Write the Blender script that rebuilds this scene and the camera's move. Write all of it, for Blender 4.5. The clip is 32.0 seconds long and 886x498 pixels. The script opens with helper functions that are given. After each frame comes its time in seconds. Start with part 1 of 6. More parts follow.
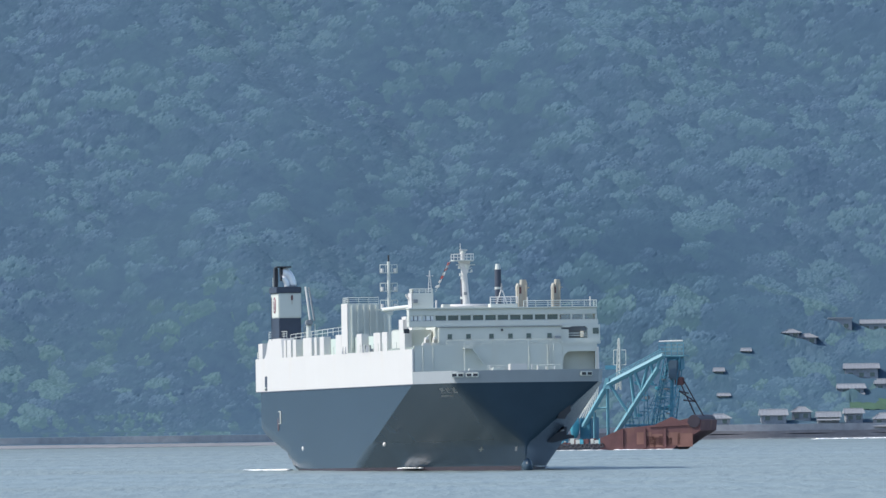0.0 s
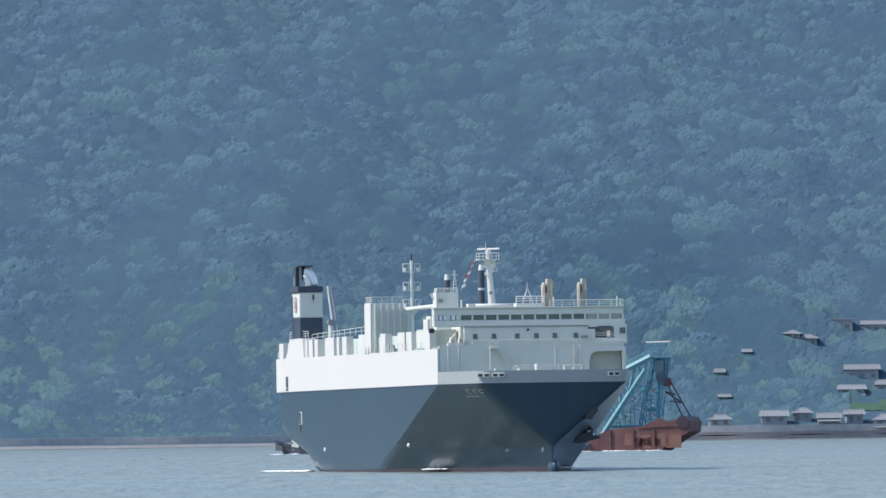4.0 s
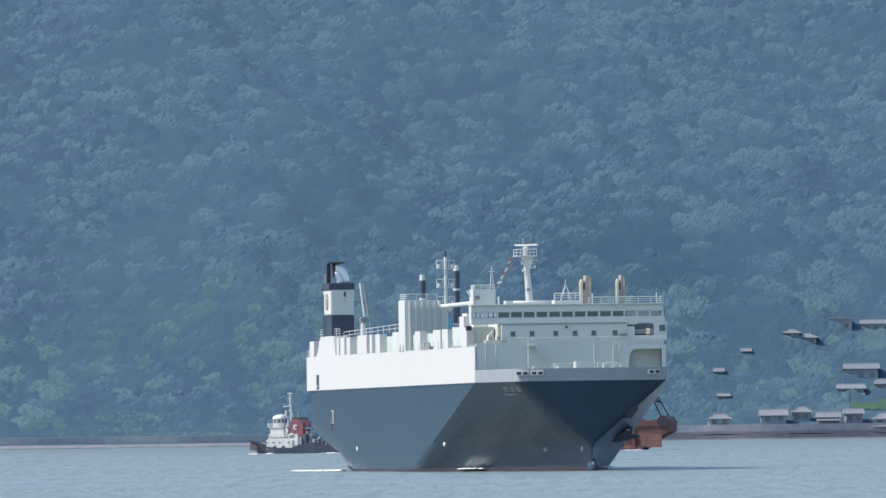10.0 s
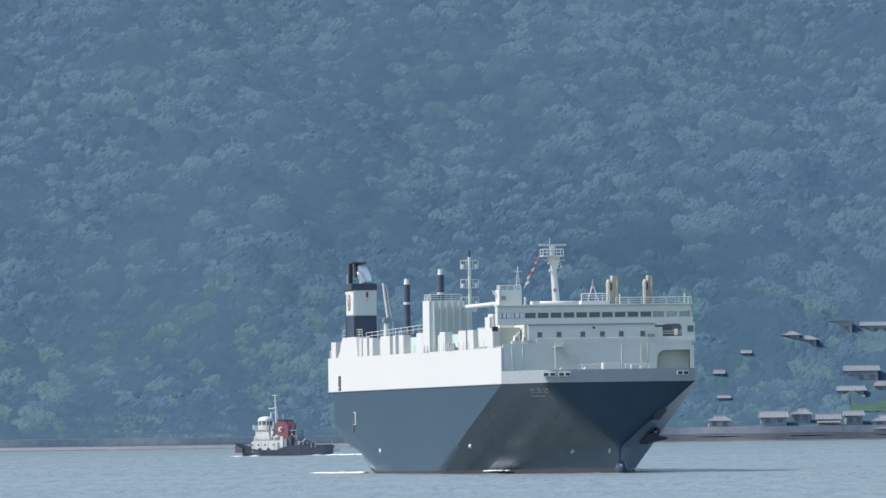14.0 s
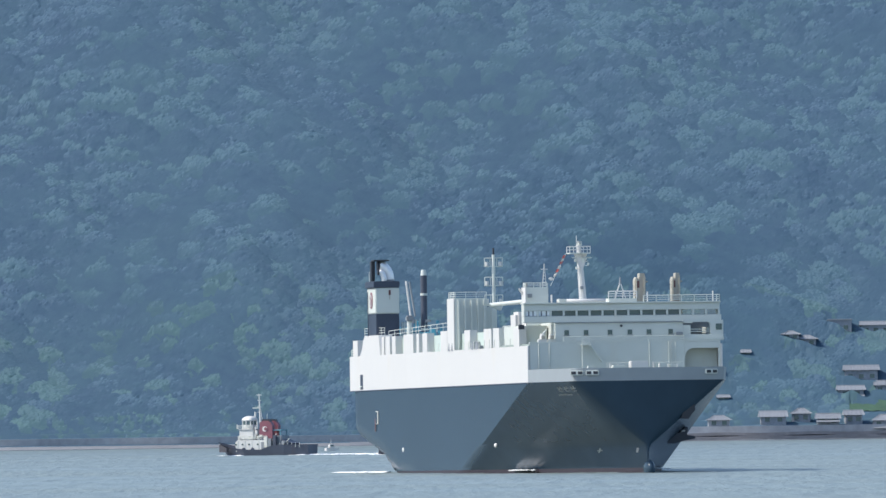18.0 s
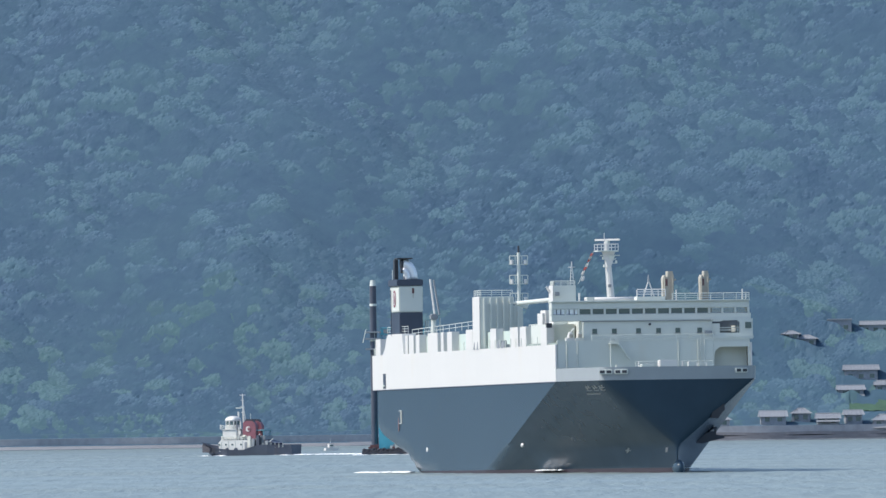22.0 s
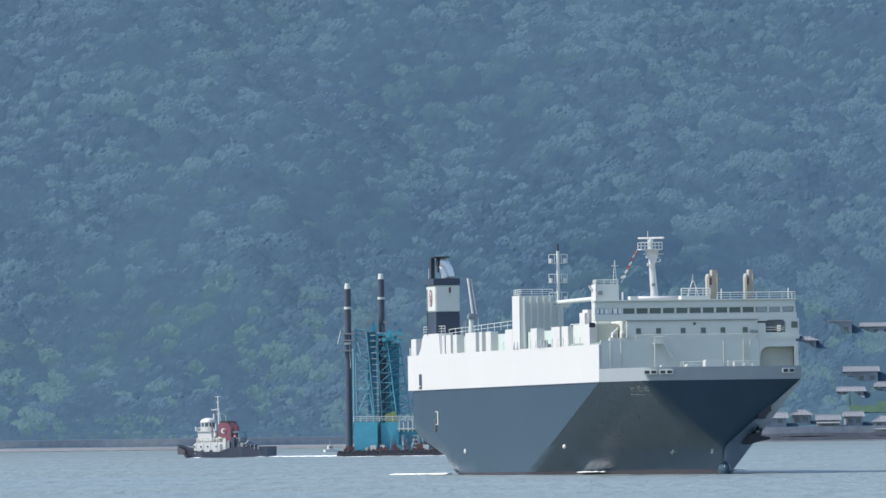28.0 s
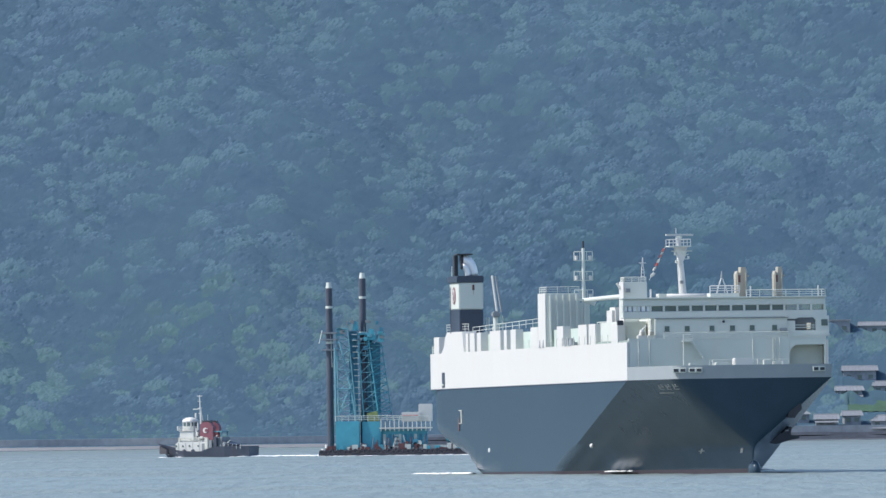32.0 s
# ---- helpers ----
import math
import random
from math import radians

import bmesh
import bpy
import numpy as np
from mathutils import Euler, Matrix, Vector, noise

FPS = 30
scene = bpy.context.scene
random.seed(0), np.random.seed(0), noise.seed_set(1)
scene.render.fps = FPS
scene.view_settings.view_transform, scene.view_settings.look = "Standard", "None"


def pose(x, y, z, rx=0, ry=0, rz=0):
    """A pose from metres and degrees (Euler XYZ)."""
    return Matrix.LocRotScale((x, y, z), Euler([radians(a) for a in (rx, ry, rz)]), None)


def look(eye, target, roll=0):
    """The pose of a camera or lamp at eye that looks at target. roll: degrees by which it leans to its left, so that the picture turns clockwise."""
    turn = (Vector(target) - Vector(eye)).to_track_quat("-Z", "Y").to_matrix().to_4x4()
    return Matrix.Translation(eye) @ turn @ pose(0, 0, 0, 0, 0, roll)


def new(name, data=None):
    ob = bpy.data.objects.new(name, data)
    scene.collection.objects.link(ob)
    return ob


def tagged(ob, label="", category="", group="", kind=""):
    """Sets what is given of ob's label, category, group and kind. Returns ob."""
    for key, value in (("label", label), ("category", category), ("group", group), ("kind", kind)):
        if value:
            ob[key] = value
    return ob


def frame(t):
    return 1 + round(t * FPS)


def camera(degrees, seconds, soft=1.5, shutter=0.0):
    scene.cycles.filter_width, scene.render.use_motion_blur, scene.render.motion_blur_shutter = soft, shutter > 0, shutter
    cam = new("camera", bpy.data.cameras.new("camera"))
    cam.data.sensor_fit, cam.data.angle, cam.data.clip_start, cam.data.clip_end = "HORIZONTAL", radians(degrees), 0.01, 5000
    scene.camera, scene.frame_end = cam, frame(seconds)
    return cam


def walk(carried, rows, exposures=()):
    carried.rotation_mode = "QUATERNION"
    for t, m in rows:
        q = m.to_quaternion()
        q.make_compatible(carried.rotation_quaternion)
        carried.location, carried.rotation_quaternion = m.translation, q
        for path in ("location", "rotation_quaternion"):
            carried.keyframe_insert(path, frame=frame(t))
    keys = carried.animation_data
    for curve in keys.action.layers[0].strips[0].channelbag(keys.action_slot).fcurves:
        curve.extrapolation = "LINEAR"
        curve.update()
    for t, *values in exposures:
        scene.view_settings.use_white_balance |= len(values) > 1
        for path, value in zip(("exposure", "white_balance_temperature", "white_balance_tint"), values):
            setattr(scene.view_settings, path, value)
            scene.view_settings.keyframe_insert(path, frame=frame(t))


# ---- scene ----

# ---- camera: a very long lens on the near shore, 6.8 m above the sea, that trembles slightly ----
LENS = 3.4543
EYE = (0.0, 0.0, 6.80)
FAR = 26000.5
cam = camera(LENS, 32.0, soft=1.5)


def aim(dx, dy):
    """Camera pose with a small tremble (dx, dy) about its resting direction."""
    a, b = -dx, -304.44 - dy
    r = radians(0.7653)
    u, v = a * math.cos(r) - b * math.sin(r), a * math.sin(r) + b * math.cos(r)
    return look(EYE, (EYE[0] + u, EYE[1] + FAR, EYE[2] - v), -0.7653)


TREMBLE = ((0, 0.3, -0.3), (0.5, 2.1, -0.9), (1, 0.8, 0.4), (1.5, 1.4, 1.0), (2, 1.0, -1.8), (2.5, 0.0, -0.3), (3, -0.1, -0.1), (3.5, 1.8, 1.3), (5.5, -0.3, 0.7), (6, -0.4, -0.4), (6.5, 1.2, 1.0), (7, 0.9, -2.0), (7.5, 0.9, -1.4), (8, 0.8, -0.1), (8.5, 1.3, 1.5), (9, -1.1, -0.7), (9.5, 0.4, 0.8), (10, 0.2, 0.0), (10.5, 0.5, 1.5), (11, 1.8, 1.7), (11.5, 0.6, 1.6), (12, 1.8, 1.7), (12.5, 0.6, 3.2), (13, 0.4, 1.8), (13.5, -0.9, 0.2), (14, 0.5, 3.5), (14.5, -0.4, 2.6), (16.5, -0.9, 2.7), (17, -0.7, 2.9), (17.5, -1.1, 3.7), (18, -0.2, 2.4), (18.5, -1.5, 2.7), (19, -0.5, 2.5), (19.5, -1.0, 3.3), (20, -0.2, 3.7), (20.5, -0.1, 2.3), (21, -0.1, 2.1), (21.5, -0.9, 3.7), (22, -0.3, 2.1), (22.5, 1.3, 2.8), (23, 0.1, 1.4), (23.5, 0.8, 1.8), (24, 0.9, 1.9), (24.5, 0.8, 1.3), (25, -1.6, 1.8), (25.5, -3.4, 2.3), (27.5, -1.3, 5.8), (28, 0.1, 4.9), (28.5, 0.1, 4.3), (29, -0.0, 0.9), (29.5, -0.4, 1.2), (30, -2.9, 3.0), (30.5, -1.3, 4.7), (31, -3.5, 4.9), (31.5, -3.5, 5.5), (32, -2.8, 3.5))
walk(cam, [(t, aim(dx, dy)) for t, dx, dy in TREMBLE], exposures=[(0, 0.15, 6220, 9), (32, 0.15, 6220, 9)])

# ---- light: hazy summer sun from the left, blue sky ----
SUN_TO = Vector((-0.78, -0.12, 0.88)).normalized()
world = bpy.data.worlds.new("sky")
scene.world = world
world.use_nodes = True
wn = world.node_tree.nodes
sky = wn.new("ShaderNodeTexSky")
sky.sky_type = "NISHITA"
sky.sun_disc = False
sky.sun_elevation = math.asin(SUN_TO.z)
sky.sun_rotation = math.atan2(SUN_TO.x, SUN_TO.y)
sky.ozone_density = 2.0
sky.dust_density = 1.5
world.node_tree.links.new(sky.outputs[0], wn["Background"].inputs[0])
wn["Background"].inputs[1].default_value = 0.20
sun_data = bpy.data.lights.new("sun", "SUN")
sun_data.energy, sun_data.angle, sun_data.color = 4.4, radians(1.0), (1.0, 0.91, 0.80)
sun = new("sun", sun_data)
sun.matrix_world = look(SUN_TO * 100, (0, 0, 0))


# ---- materials ----
def mat(name, color, rough=0.5, metal=0.0, vary=0.12, scale=1.0, bump=0.0, spec=0.5, rand="", stain=None, stain_scale=0.15, stain_amt=0.4, sheen=None, coat=0.0, cell=0.0, second=None, sheen_amt=0.12, sheen_rough=0.9):
    """Principled paint or surface with variation at two scales, in metres of the object's own space."""
    m = bpy.data.materials.new(name)
    m.use_nodes = True
    n, l = m.node_tree.nodes, m.node_tree.links
    p = n["Principled BSDF"]
    p.inputs["Roughness"].default_value, p.inputs["Metallic"].default_value = rough, metal
    p.inputs["Specular IOR Level"].default_value = spec
    if sheen:
        p.inputs["Sheen Weight"].default_value, p.inputs["Sheen Roughness"].default_value = sheen_amt, sheen_rough
        p.inputs["Sheen Tint"].default_value = (*sheen, 1)
    if coat:
        p.inputs["Coat Weight"].default_value, p.inputs["Coat Roughness"].default_value = coat, 0.28
    co = n.new("ShaderNodeTexCoord")
    fine, broad = n.new("ShaderNodeTexNoise"), n.new("ShaderNodeTexNoise")
    for node, s in ((fine, scale), (broad, scale * 0.13)):
        node.inputs["Scale"].default_value, node.inputs["Detail"].default_value = s, 4
        l.new(co.outputs["Object"], node.inputs["Vector"])
    add = n.new("ShaderNodeMath")
    add.operation = "ADD"
    l.new(fine.outputs[0], add.inputs[0])
    l.new(broad.outputs[0], add.inputs[1])
    total = add
    if rand:
        src = n.new("ShaderNodeObjectInfo" if rand == "object" else "ShaderNodeNewGeometry")
        mul = n.new("ShaderNodeMath")
        mul.operation = "MULTIPLY_ADD"
        mul.inputs[1].default_value = 0.9
        l.new(src.outputs["Random" if rand == "object" else "Random Per Island"], mul.inputs[0])
        l.new(add.outputs[0], mul.inputs[2])
        total = mul
    if cell:
        vor = n.new("ShaderNodeTexVoronoi")
        vor.inputs["Scale"].default_value = 1.0 / cell
        l.new(co.outputs["Object"], vor.inputs["Vector"])
        sep = n.new("ShaderNodeSeparateColor")
        l.new(vor.outputs["Color"], sep.inputs[0])
        mul = n.new("ShaderNodeMath")
        mul.operation = "MULTIPLY_ADD"
        mul.inputs[1].default_value = 0.6
        l.new(sep.outputs[0], mul.inputs[0])
        l.new(add.outputs[0], mul.inputs[2])
        total = mul
    lo, hi = (0.95, 1.75) if cell else (0.6, 2.3) if rand else (0.6, 1.4)
    rng = n.new("ShaderNodeMapRange")
    rng.inputs[1].default_value, rng.inputs[2].default_value = lo, hi
    l.new(total.outputs[0], rng.inputs[0])
    mix = n.new("ShaderNodeMix")
    mix.data_type = "RGBA"
    c = Vector(color)
    mix.inputs[6].default_value = (*(c * (1 - vary)), 1)
    mix.inputs[7].default_value = (*[min(1.0, x) for x in c * (1 + vary)], 1)
    if second:
        mix.inputs[7].default_value = (*second, 1)
    l.new(rng.outputs[0], mix.inputs[0])
    out = mix
    if stain:
        tex = n.new("ShaderNodeTexNoise")
        mp = n.new("ShaderNodeMapping")
        mp.inputs["Scale"].default_value = (1.0, 1.0, 0.22)
        l.new(co.outputs["Object"], mp.inputs[0])
        l.new(mp.outputs[0], tex.inputs["Vector"])
        tex.inputs["Scale"].default_value, tex.inputs["Detail"].default_value = stain_scale, 6
        r2 = n.new("ShaderNodeMapRange")
        r2.inputs[1].default_value, r2.inputs[2].default_value, r2.inputs[4].default_value = 0.58, 0.75, stain_amt
        l.new(tex.outputs[0], r2.inputs[0])
        mix2 = n.new("ShaderNodeMix")
        mix2.data_type = "RGBA"
        mix2.inputs[7].default_value = (*stain, 1)
        l.new(mix.outputs[2], mix2.inputs[6])
        l.new(r2.outputs[0], mix2.inputs[0])
        out = mix2
    l.new(out.outputs[2], p.inputs["Base Color"])
    if bump:
        b = n.new("ShaderNodeBump")
        b.inputs["Strength"].default_value, b.inputs["Distance"].default_value = 0.6, bump
        l.new(fine.outputs[0], b.inputs["Height"])
        l.new(b.outputs[0], p.inputs["Normal"])
    return m


M_HULL = mat("navy hull paint", (0.034, 0.059, 0.086), 0.26, vary=0.12, scale=0.3, spec=0.14, stain=(0.050, 0.078, 0.105), stain_scale=0.16, stain_amt=0.3)
M_BOOT = mat("red antifouling paint", (0.030, 0.022, 0.032), 0.6, vary=0.3, scale=0.5)
M_WHITE = mat("white ship paint", (0.555, 0.55, 0.535), 0.45, vary=0.02, scale=0.4, rand="object", stain=(0.55, 0.50, 0.42), stain_scale=0.2, stain_amt=0.35)
M_PALE = mat("pale grey green ship paint", (0.52, 0.55, 0.515), 0.5, vary=0.06, scale=0.4, stain=(0.5, 0.45, 0.36), stain_scale=0.3, stain_amt=0.3)
M_RECESS = mat("pale green recessed wall paint", (0.44, 0.52, 0.48), 0.6, vary=0.08, scale=0.5)
M_BULWARK = mat("grey bulwark paint", (0.26, 0.29, 0.31), 0.5, vary=0.08, scale=0.5)
M_BRIGHT = mat("cream white tug paint", (0.56, 0.56, 0.54), 0.5, vary=0.08, scale=0.8)
# Red dulled in its colour to stand for haze over the tug.
M_DULLRED = mat("hazed red tug paint", (0.185, 0.066, 0.088), 0.5, vary=0.15, scale=0.8)
M_CREAM = mat("cream ship paint", (0.55, 0.55, 0.50), 0.5, vary=0.1, scale=0.8)
M_TAN = mat("tan mast paint", (0.36, 0.34, 0.285), 0.5, vary=0.12, scale=0.8, stain=(0.2, 0.1, 0.05), stain_scale=0.8)
M_BLACK = mat("black paint", (0.022, 0.025, 0.035), 0.45, vary=0.25, scale=0.8)
# This black is raised towards blue to include the distance haze.
M_TARRED = mat("hazed blue black marine paint", (0.048, 0.060, 0.088), 0.55, vary=0.25, scale=0.6, stain=(0.09, 0.06, 0.06), stain_scale=0.5)
M_NAVY = mat("navy funnel paint", (0.03, 0.042, 0.07), 0.4, vary=0.2, scale=0.6)
M_RED = mat("red paint", (0.42, 0.06, 0.05), 0.5, vary=0.15, scale=0.8)
M_DECK = mat("green grey deck paint", (0.22, 0.27, 0.25), 0.75, vary=0.2, scale=0.5)
M_GLASS = mat("dark window glass", (0.06, 0.10, 0.10), 0.18, vary=0.2, scale=0.4, spec=0.8)
# Light seen through the end bridge windows is painted as opaque white.
M_LIT_PANE = mat("white paint for bright window panes", (0.85, 0.88, 0.88), 0.5, vary=0.05)
M_STEEL = mat("bare exhaust steel", (0.72, 0.73, 0.75), 0.35, metal=0.3, vary=0.1, scale=1.5)
M_GREY = mat("mid grey steel", (0.20, 0.22, 0.24), 0.6, vary=0.2, scale=0.8)
M_TEAL = mat("teal steel paint", (0.075, 0.33, 0.42), 0.5, vary=0.15, scale=0.5, stain=(0.05, 0.14, 0.18), stain_scale=0.3, stain_amt=0.5)
M_TEALP = mat("pale teal steel paint", (0.115, 0.275, 0.335), 0.5, vary=0.12, scale=0.5)
M_TEALD = mat("dark teal steel paint", (0.05, 0.20, 0.29), 0.55, vary=0.25, scale=0.5)
M_SLATE = mat("slate blue machine paint", (0.045, 0.085, 0.125), 0.6, vary=0.25, scale=0.6)
M_RUST = mat("rust red hull paint", (0.118, 0.054, 0.055), 0.8, vary=0.3, scale=0.5, stain=(0.25, 0.13, 0.09), stain_scale=0.25, stain_amt=0.7)
M_BARGE_PATCH = mat("faded rust orange paint", (0.20, 0.10, 0.082), 0.85, vary=0.3, scale=0.4)
M_RUBBER = mat("black rubber tyre", (0.05, 0.05, 0.06), 0.85, vary=0.3, scale=2.0)
M_YELLOW = mat("yellow green machine paint", (0.22, 0.27, 0.10), 0.5, vary=0.15, scale=0.8)
M_ROOF = mat("grey glazed roof tiles", (0.20, 0.215, 0.235), 0.5, vary=0.2, scale=1.2, bump=0.05, rand="object")
# Haze on the village is put into both wall colours, lighter and bluer.
M_PLASTER = mat("weathered haze-blue house plaster", (0.25, 0.27, 0.30), 0.85, vary=0.2, scale=0.6, rand="object")
M_TIMBER = mat("haze-blue weathered timber", (0.215, 0.235, 0.265), 0.85, vary=0.3, scale=1.5)
# Concrete, sand and rock are tinted blue to carry the distance haze.
M_CONCRETE = mat("weathered haze-blue concrete", (0.30, 0.315, 0.335), 0.9, vary=0.25, scale=0.5, bump=0.05)
M_SAND = mat("pale haze-blue beach sand", (0.165, 0.175, 0.19), 0.95, vary=0.2, scale=0.2, bump=0.05, stain=(0.34, 0.33, 0.33), stain_scale=0.045, stain_amt=0.9)
M_ROCK = mat("dark haze-blue shore rock", (0.13, 0.142, 0.16), 0.9, vary=0.3, scale=0.4, bump=0.1)
M_FOAM = mat("white sea foam", (0.85, 0.87, 0.88), 0.9, vary=0.1, scale=2.0)
# Distance haze is put into these foliage colours and their blue sheen.
M_LEAF = mat("haze-blue foliage", (0.024, 0.054, 0.080), 0.6, vary=0.14, scale=0.05, spec=0.7, rand="island", sheen=(0.42, 0.72, 1.0))
M_CANOPY = mat("haze-blue canopy", (0.0200, 0.0447, 0.0820), 0.65, vary=0.2, scale=0.22, spec=0.3, second=(0.0285, 0.059, 0.0815), sheen=(0.38, 0.70, 1.0))
M_CANOPY2 = mat("haze-blue canopy of the lower slope", (0.017, 0.043, 0.083), 0.65, vary=0.2, scale=0.22, spec=0.3, second=(0.027, 0.060, 0.084), sheen=(0.42, 0.72, 0.95))
# Sunlight on crowns is painted in: greener copies of the canopy colours.
M_SUNLIT = mat("lighter leaved trees", (0.0215, 0.051, 0.084), 0.65, scale=0.3, spec=0.3, second=(0.031, 0.066, 0.082), sheen=(0.40, 0.72, 0.95))
M_SUNLIT2 = mat("sunlit crown green of the lower slope and bank", (0.020, 0.049, 0.078), 0.65, scale=0.3, spec=0.3, second=(0.033, 0.075, 0.075), sheen=(0.44, 0.74, 0.9))
M_CANOPY3 = mat("haze-blue village trees", (0.017, 0.043, 0.080), 0.65, scale=0.16, spec=0.3, second=(0.026, 0.060, 0.083), sheen=(0.42, 0.72, 0.95))
M_SOIL = mat("haze-blue undergrowth", (0.024, 0.054, 0.080), 0.9, vary=0.3, scale=0.1, bump=0.3, sheen=(0.42, 0.72, 1.0))
M_GRASS = mat("meadow grass", (0.045, 0.098, 0.062), 0.9, vary=0.25, scale=0.2, bump=0.1)


def water_material():
    m = bpy.data.materials.new("hazy sea water")
    m.use_nodes = True
    n, l = m.node_tree.nodes, m.node_tree.links
    p = n["Principled BSDF"]
    p.inputs["IOR"].default_value = 1.33
    p.inputs["Specular IOR Level"].default_value = 0.5
    co = n.new("ShaderNodeTexCoord")
    mp = n.new("ShaderNodeMapping")
    mp.inputs["Scale"].default_value = (0.30, 0.022, 1.0)
    l.new(co.outputs["Object"], mp.inputs[0])
    chop = n.new("ShaderNodeTexNoise")
    chop.inputs["Scale"].default_value, chop.inputs["Detail"].default_value = 1.0, 5
    l.new(mp.outputs[0], chop.inputs["Vector"])
    mp2 = n.new("ShaderNodeMapping")
    mp2.inputs["Scale"].default_value = (0.007, 0.010, 1.0)
    l.new(co.outputs["Object"], mp2.inputs[0])
    patch = n.new("ShaderNodeTexNoise")
    patch.inputs["Scale"].default_value, patch.inputs["Detail"].default_value = 1.0, 3
    l.new(mp2.outputs[0], patch.inputs["Vector"])
    mix = n.new("ShaderNodeMix")
    mix.data_type = "RGBA"
    mix.inputs[6].default_value = (0.132, 0.168, 0.168, 1)
    mix.inputs[7].default_value = (0.186, 0.230, 0.230, 1)
    l.new(patch.outputs[0], mix.inputs[0])
    l.new(mix.outputs[2], p.inputs["Base Color"])
    rr = n.new("ShaderNodeMapRange")
    rr.inputs[1].default_value, rr.inputs[2].default_value, rr.inputs[3].default_value, rr.inputs[4].default_value = 0.35, 0.65, 0.36, 0.50
    l.new(patch.outputs[0], rr.inputs[0])
    l.new(rr.outputs[0], p.inputs["Roughness"])
    b = n.new("ShaderNodeBump")
    b.inputs["Strength"].default_value, b.inputs["Distance"].default_value = 1.0, 1.1
    l.new(chop.outputs[0], b.inputs["Height"])
    l.new(b.outputs[0], p.inputs["Normal"])
    return m


M_WATER = water_material()


def pane_material():
    """Thin tinted glass that one sees through."""
    m = bpy.data.materials.new("tinted window glass")
    m.use_nodes = True
    n, l = m.node_tree.nodes, m.node_tree.links
    clear, gloss, mix = n.new("ShaderNodeBsdfTransparent"), n.new("ShaderNodeBsdfGlossy"), n.new("ShaderNodeMixShader")
    clear.inputs[0].default_value, gloss.inputs["Roughness"].default_value, mix.inputs[0].default_value = (0.78, 0.86, 0.88, 1), 0.03, 0.12
    l.new(clear.outputs[0], mix.inputs[1])
    l.new(gloss.outputs[0], mix.inputs[2])
    l.new(mix.outputs[0], n["Material Output"].inputs[0])
    return m


M_PANE = pane_material()


# ---- building helpers ----
def empty(name, label, category, group="", m=None):
    ob = new(name)
    ob.empty_display_size = 0.5
    if m is not None:
        ob.matrix_world = m
    return tagged(ob, label, category, group)


def part(name, bm, material, parent=None, label="", smooth=False):
    me = bpy.data.meshes.new(name)
    bmesh.ops.recalc_face_normals(bm, faces=bm.faces)
    bm.to_mesh(me)
    bm.free()
    me.materials.append(material)
    if smooth:
        me.polygons.foreach_set("use_smooth", [True] * len(me.polygons))
    ob = new(name, me)
    if parent is not None:
        ob.parent = parent
    if label:
        tagged(ob, label)
    return ob


def add_box(bm, lo, hi, bevel=0.0):
    c = [(lo[i] + hi[i]) / 2 for i in range(3)]
    s = [hi[i] - lo[i] for i in range(3)]
    r = bmesh.ops.create_cube(bm, size=1, matrix=Matrix.Translation(c) @ Matrix.Diagonal((*s, 1)))
    if bevel:
        es = list({e for v in r["verts"] for e in v.link_edges})
        bmesh.ops.bevel(bm, geom=es, offset=min(bevel, min(s) * 0.45), segments=2, affect="EDGES")
    return bm


def box(name, lo, hi, material, parent=None, label="", bevel=0.04):
    return part(name, add_box(bmesh.new(), lo, hi, bevel), material, parent, label)


def add_tube(bm, p, q, r, r2=None, seg=10):
    p, q = Vector(p), Vector(q)
    d = q - p
    m = Matrix.Translation((p + q) / 2) @ d.to_track_quat("Z", "Y").to_matrix().to_4x4()
    bmesh.ops.create_cone(bm, cap_ends=True, segments=seg, radius1=r, radius2=r if r2 is None else r2, depth=d.length, matrix=m)
    return bm


def tube(name, p, q, r, material, parent=None, label="", r2=None, seg=12):
    return part(name, add_tube(bmesh.new(), p, q, r, r2, seg), material, parent, label, smooth=False)


ROD_MESH = {}


def rod(name, p, q, r, material, parent, square=False):
    """A straight bar on a shared mesh, for rails, posts and lattice members."""
    key = (material.name, square)
    if key not in ROD_MESH:
        bm = bmesh.new()
        bmesh.ops.create_cone(bm, cap_ends=True, segments=4 if square else 7, radius1=1.0, radius2=1.0, depth=1.0)
        me = bpy.data.meshes.new("rod")
        bm.to_mesh(me)
        bm.free()
        me.materials.append(material)
        ROD_MESH[key] = me
    p, q = Vector(p), Vector(q)
    d = q - p
    ob = new(name, ROD_MESH[key])
    ob.parent = parent
    ob.matrix_basis = Matrix.Translation((p + q) / 2) @ d.to_track_quat("Z", "Y").to_matrix().to_4x4() @ Matrix.Diagonal((r, r, d.length, 1))
    return ob


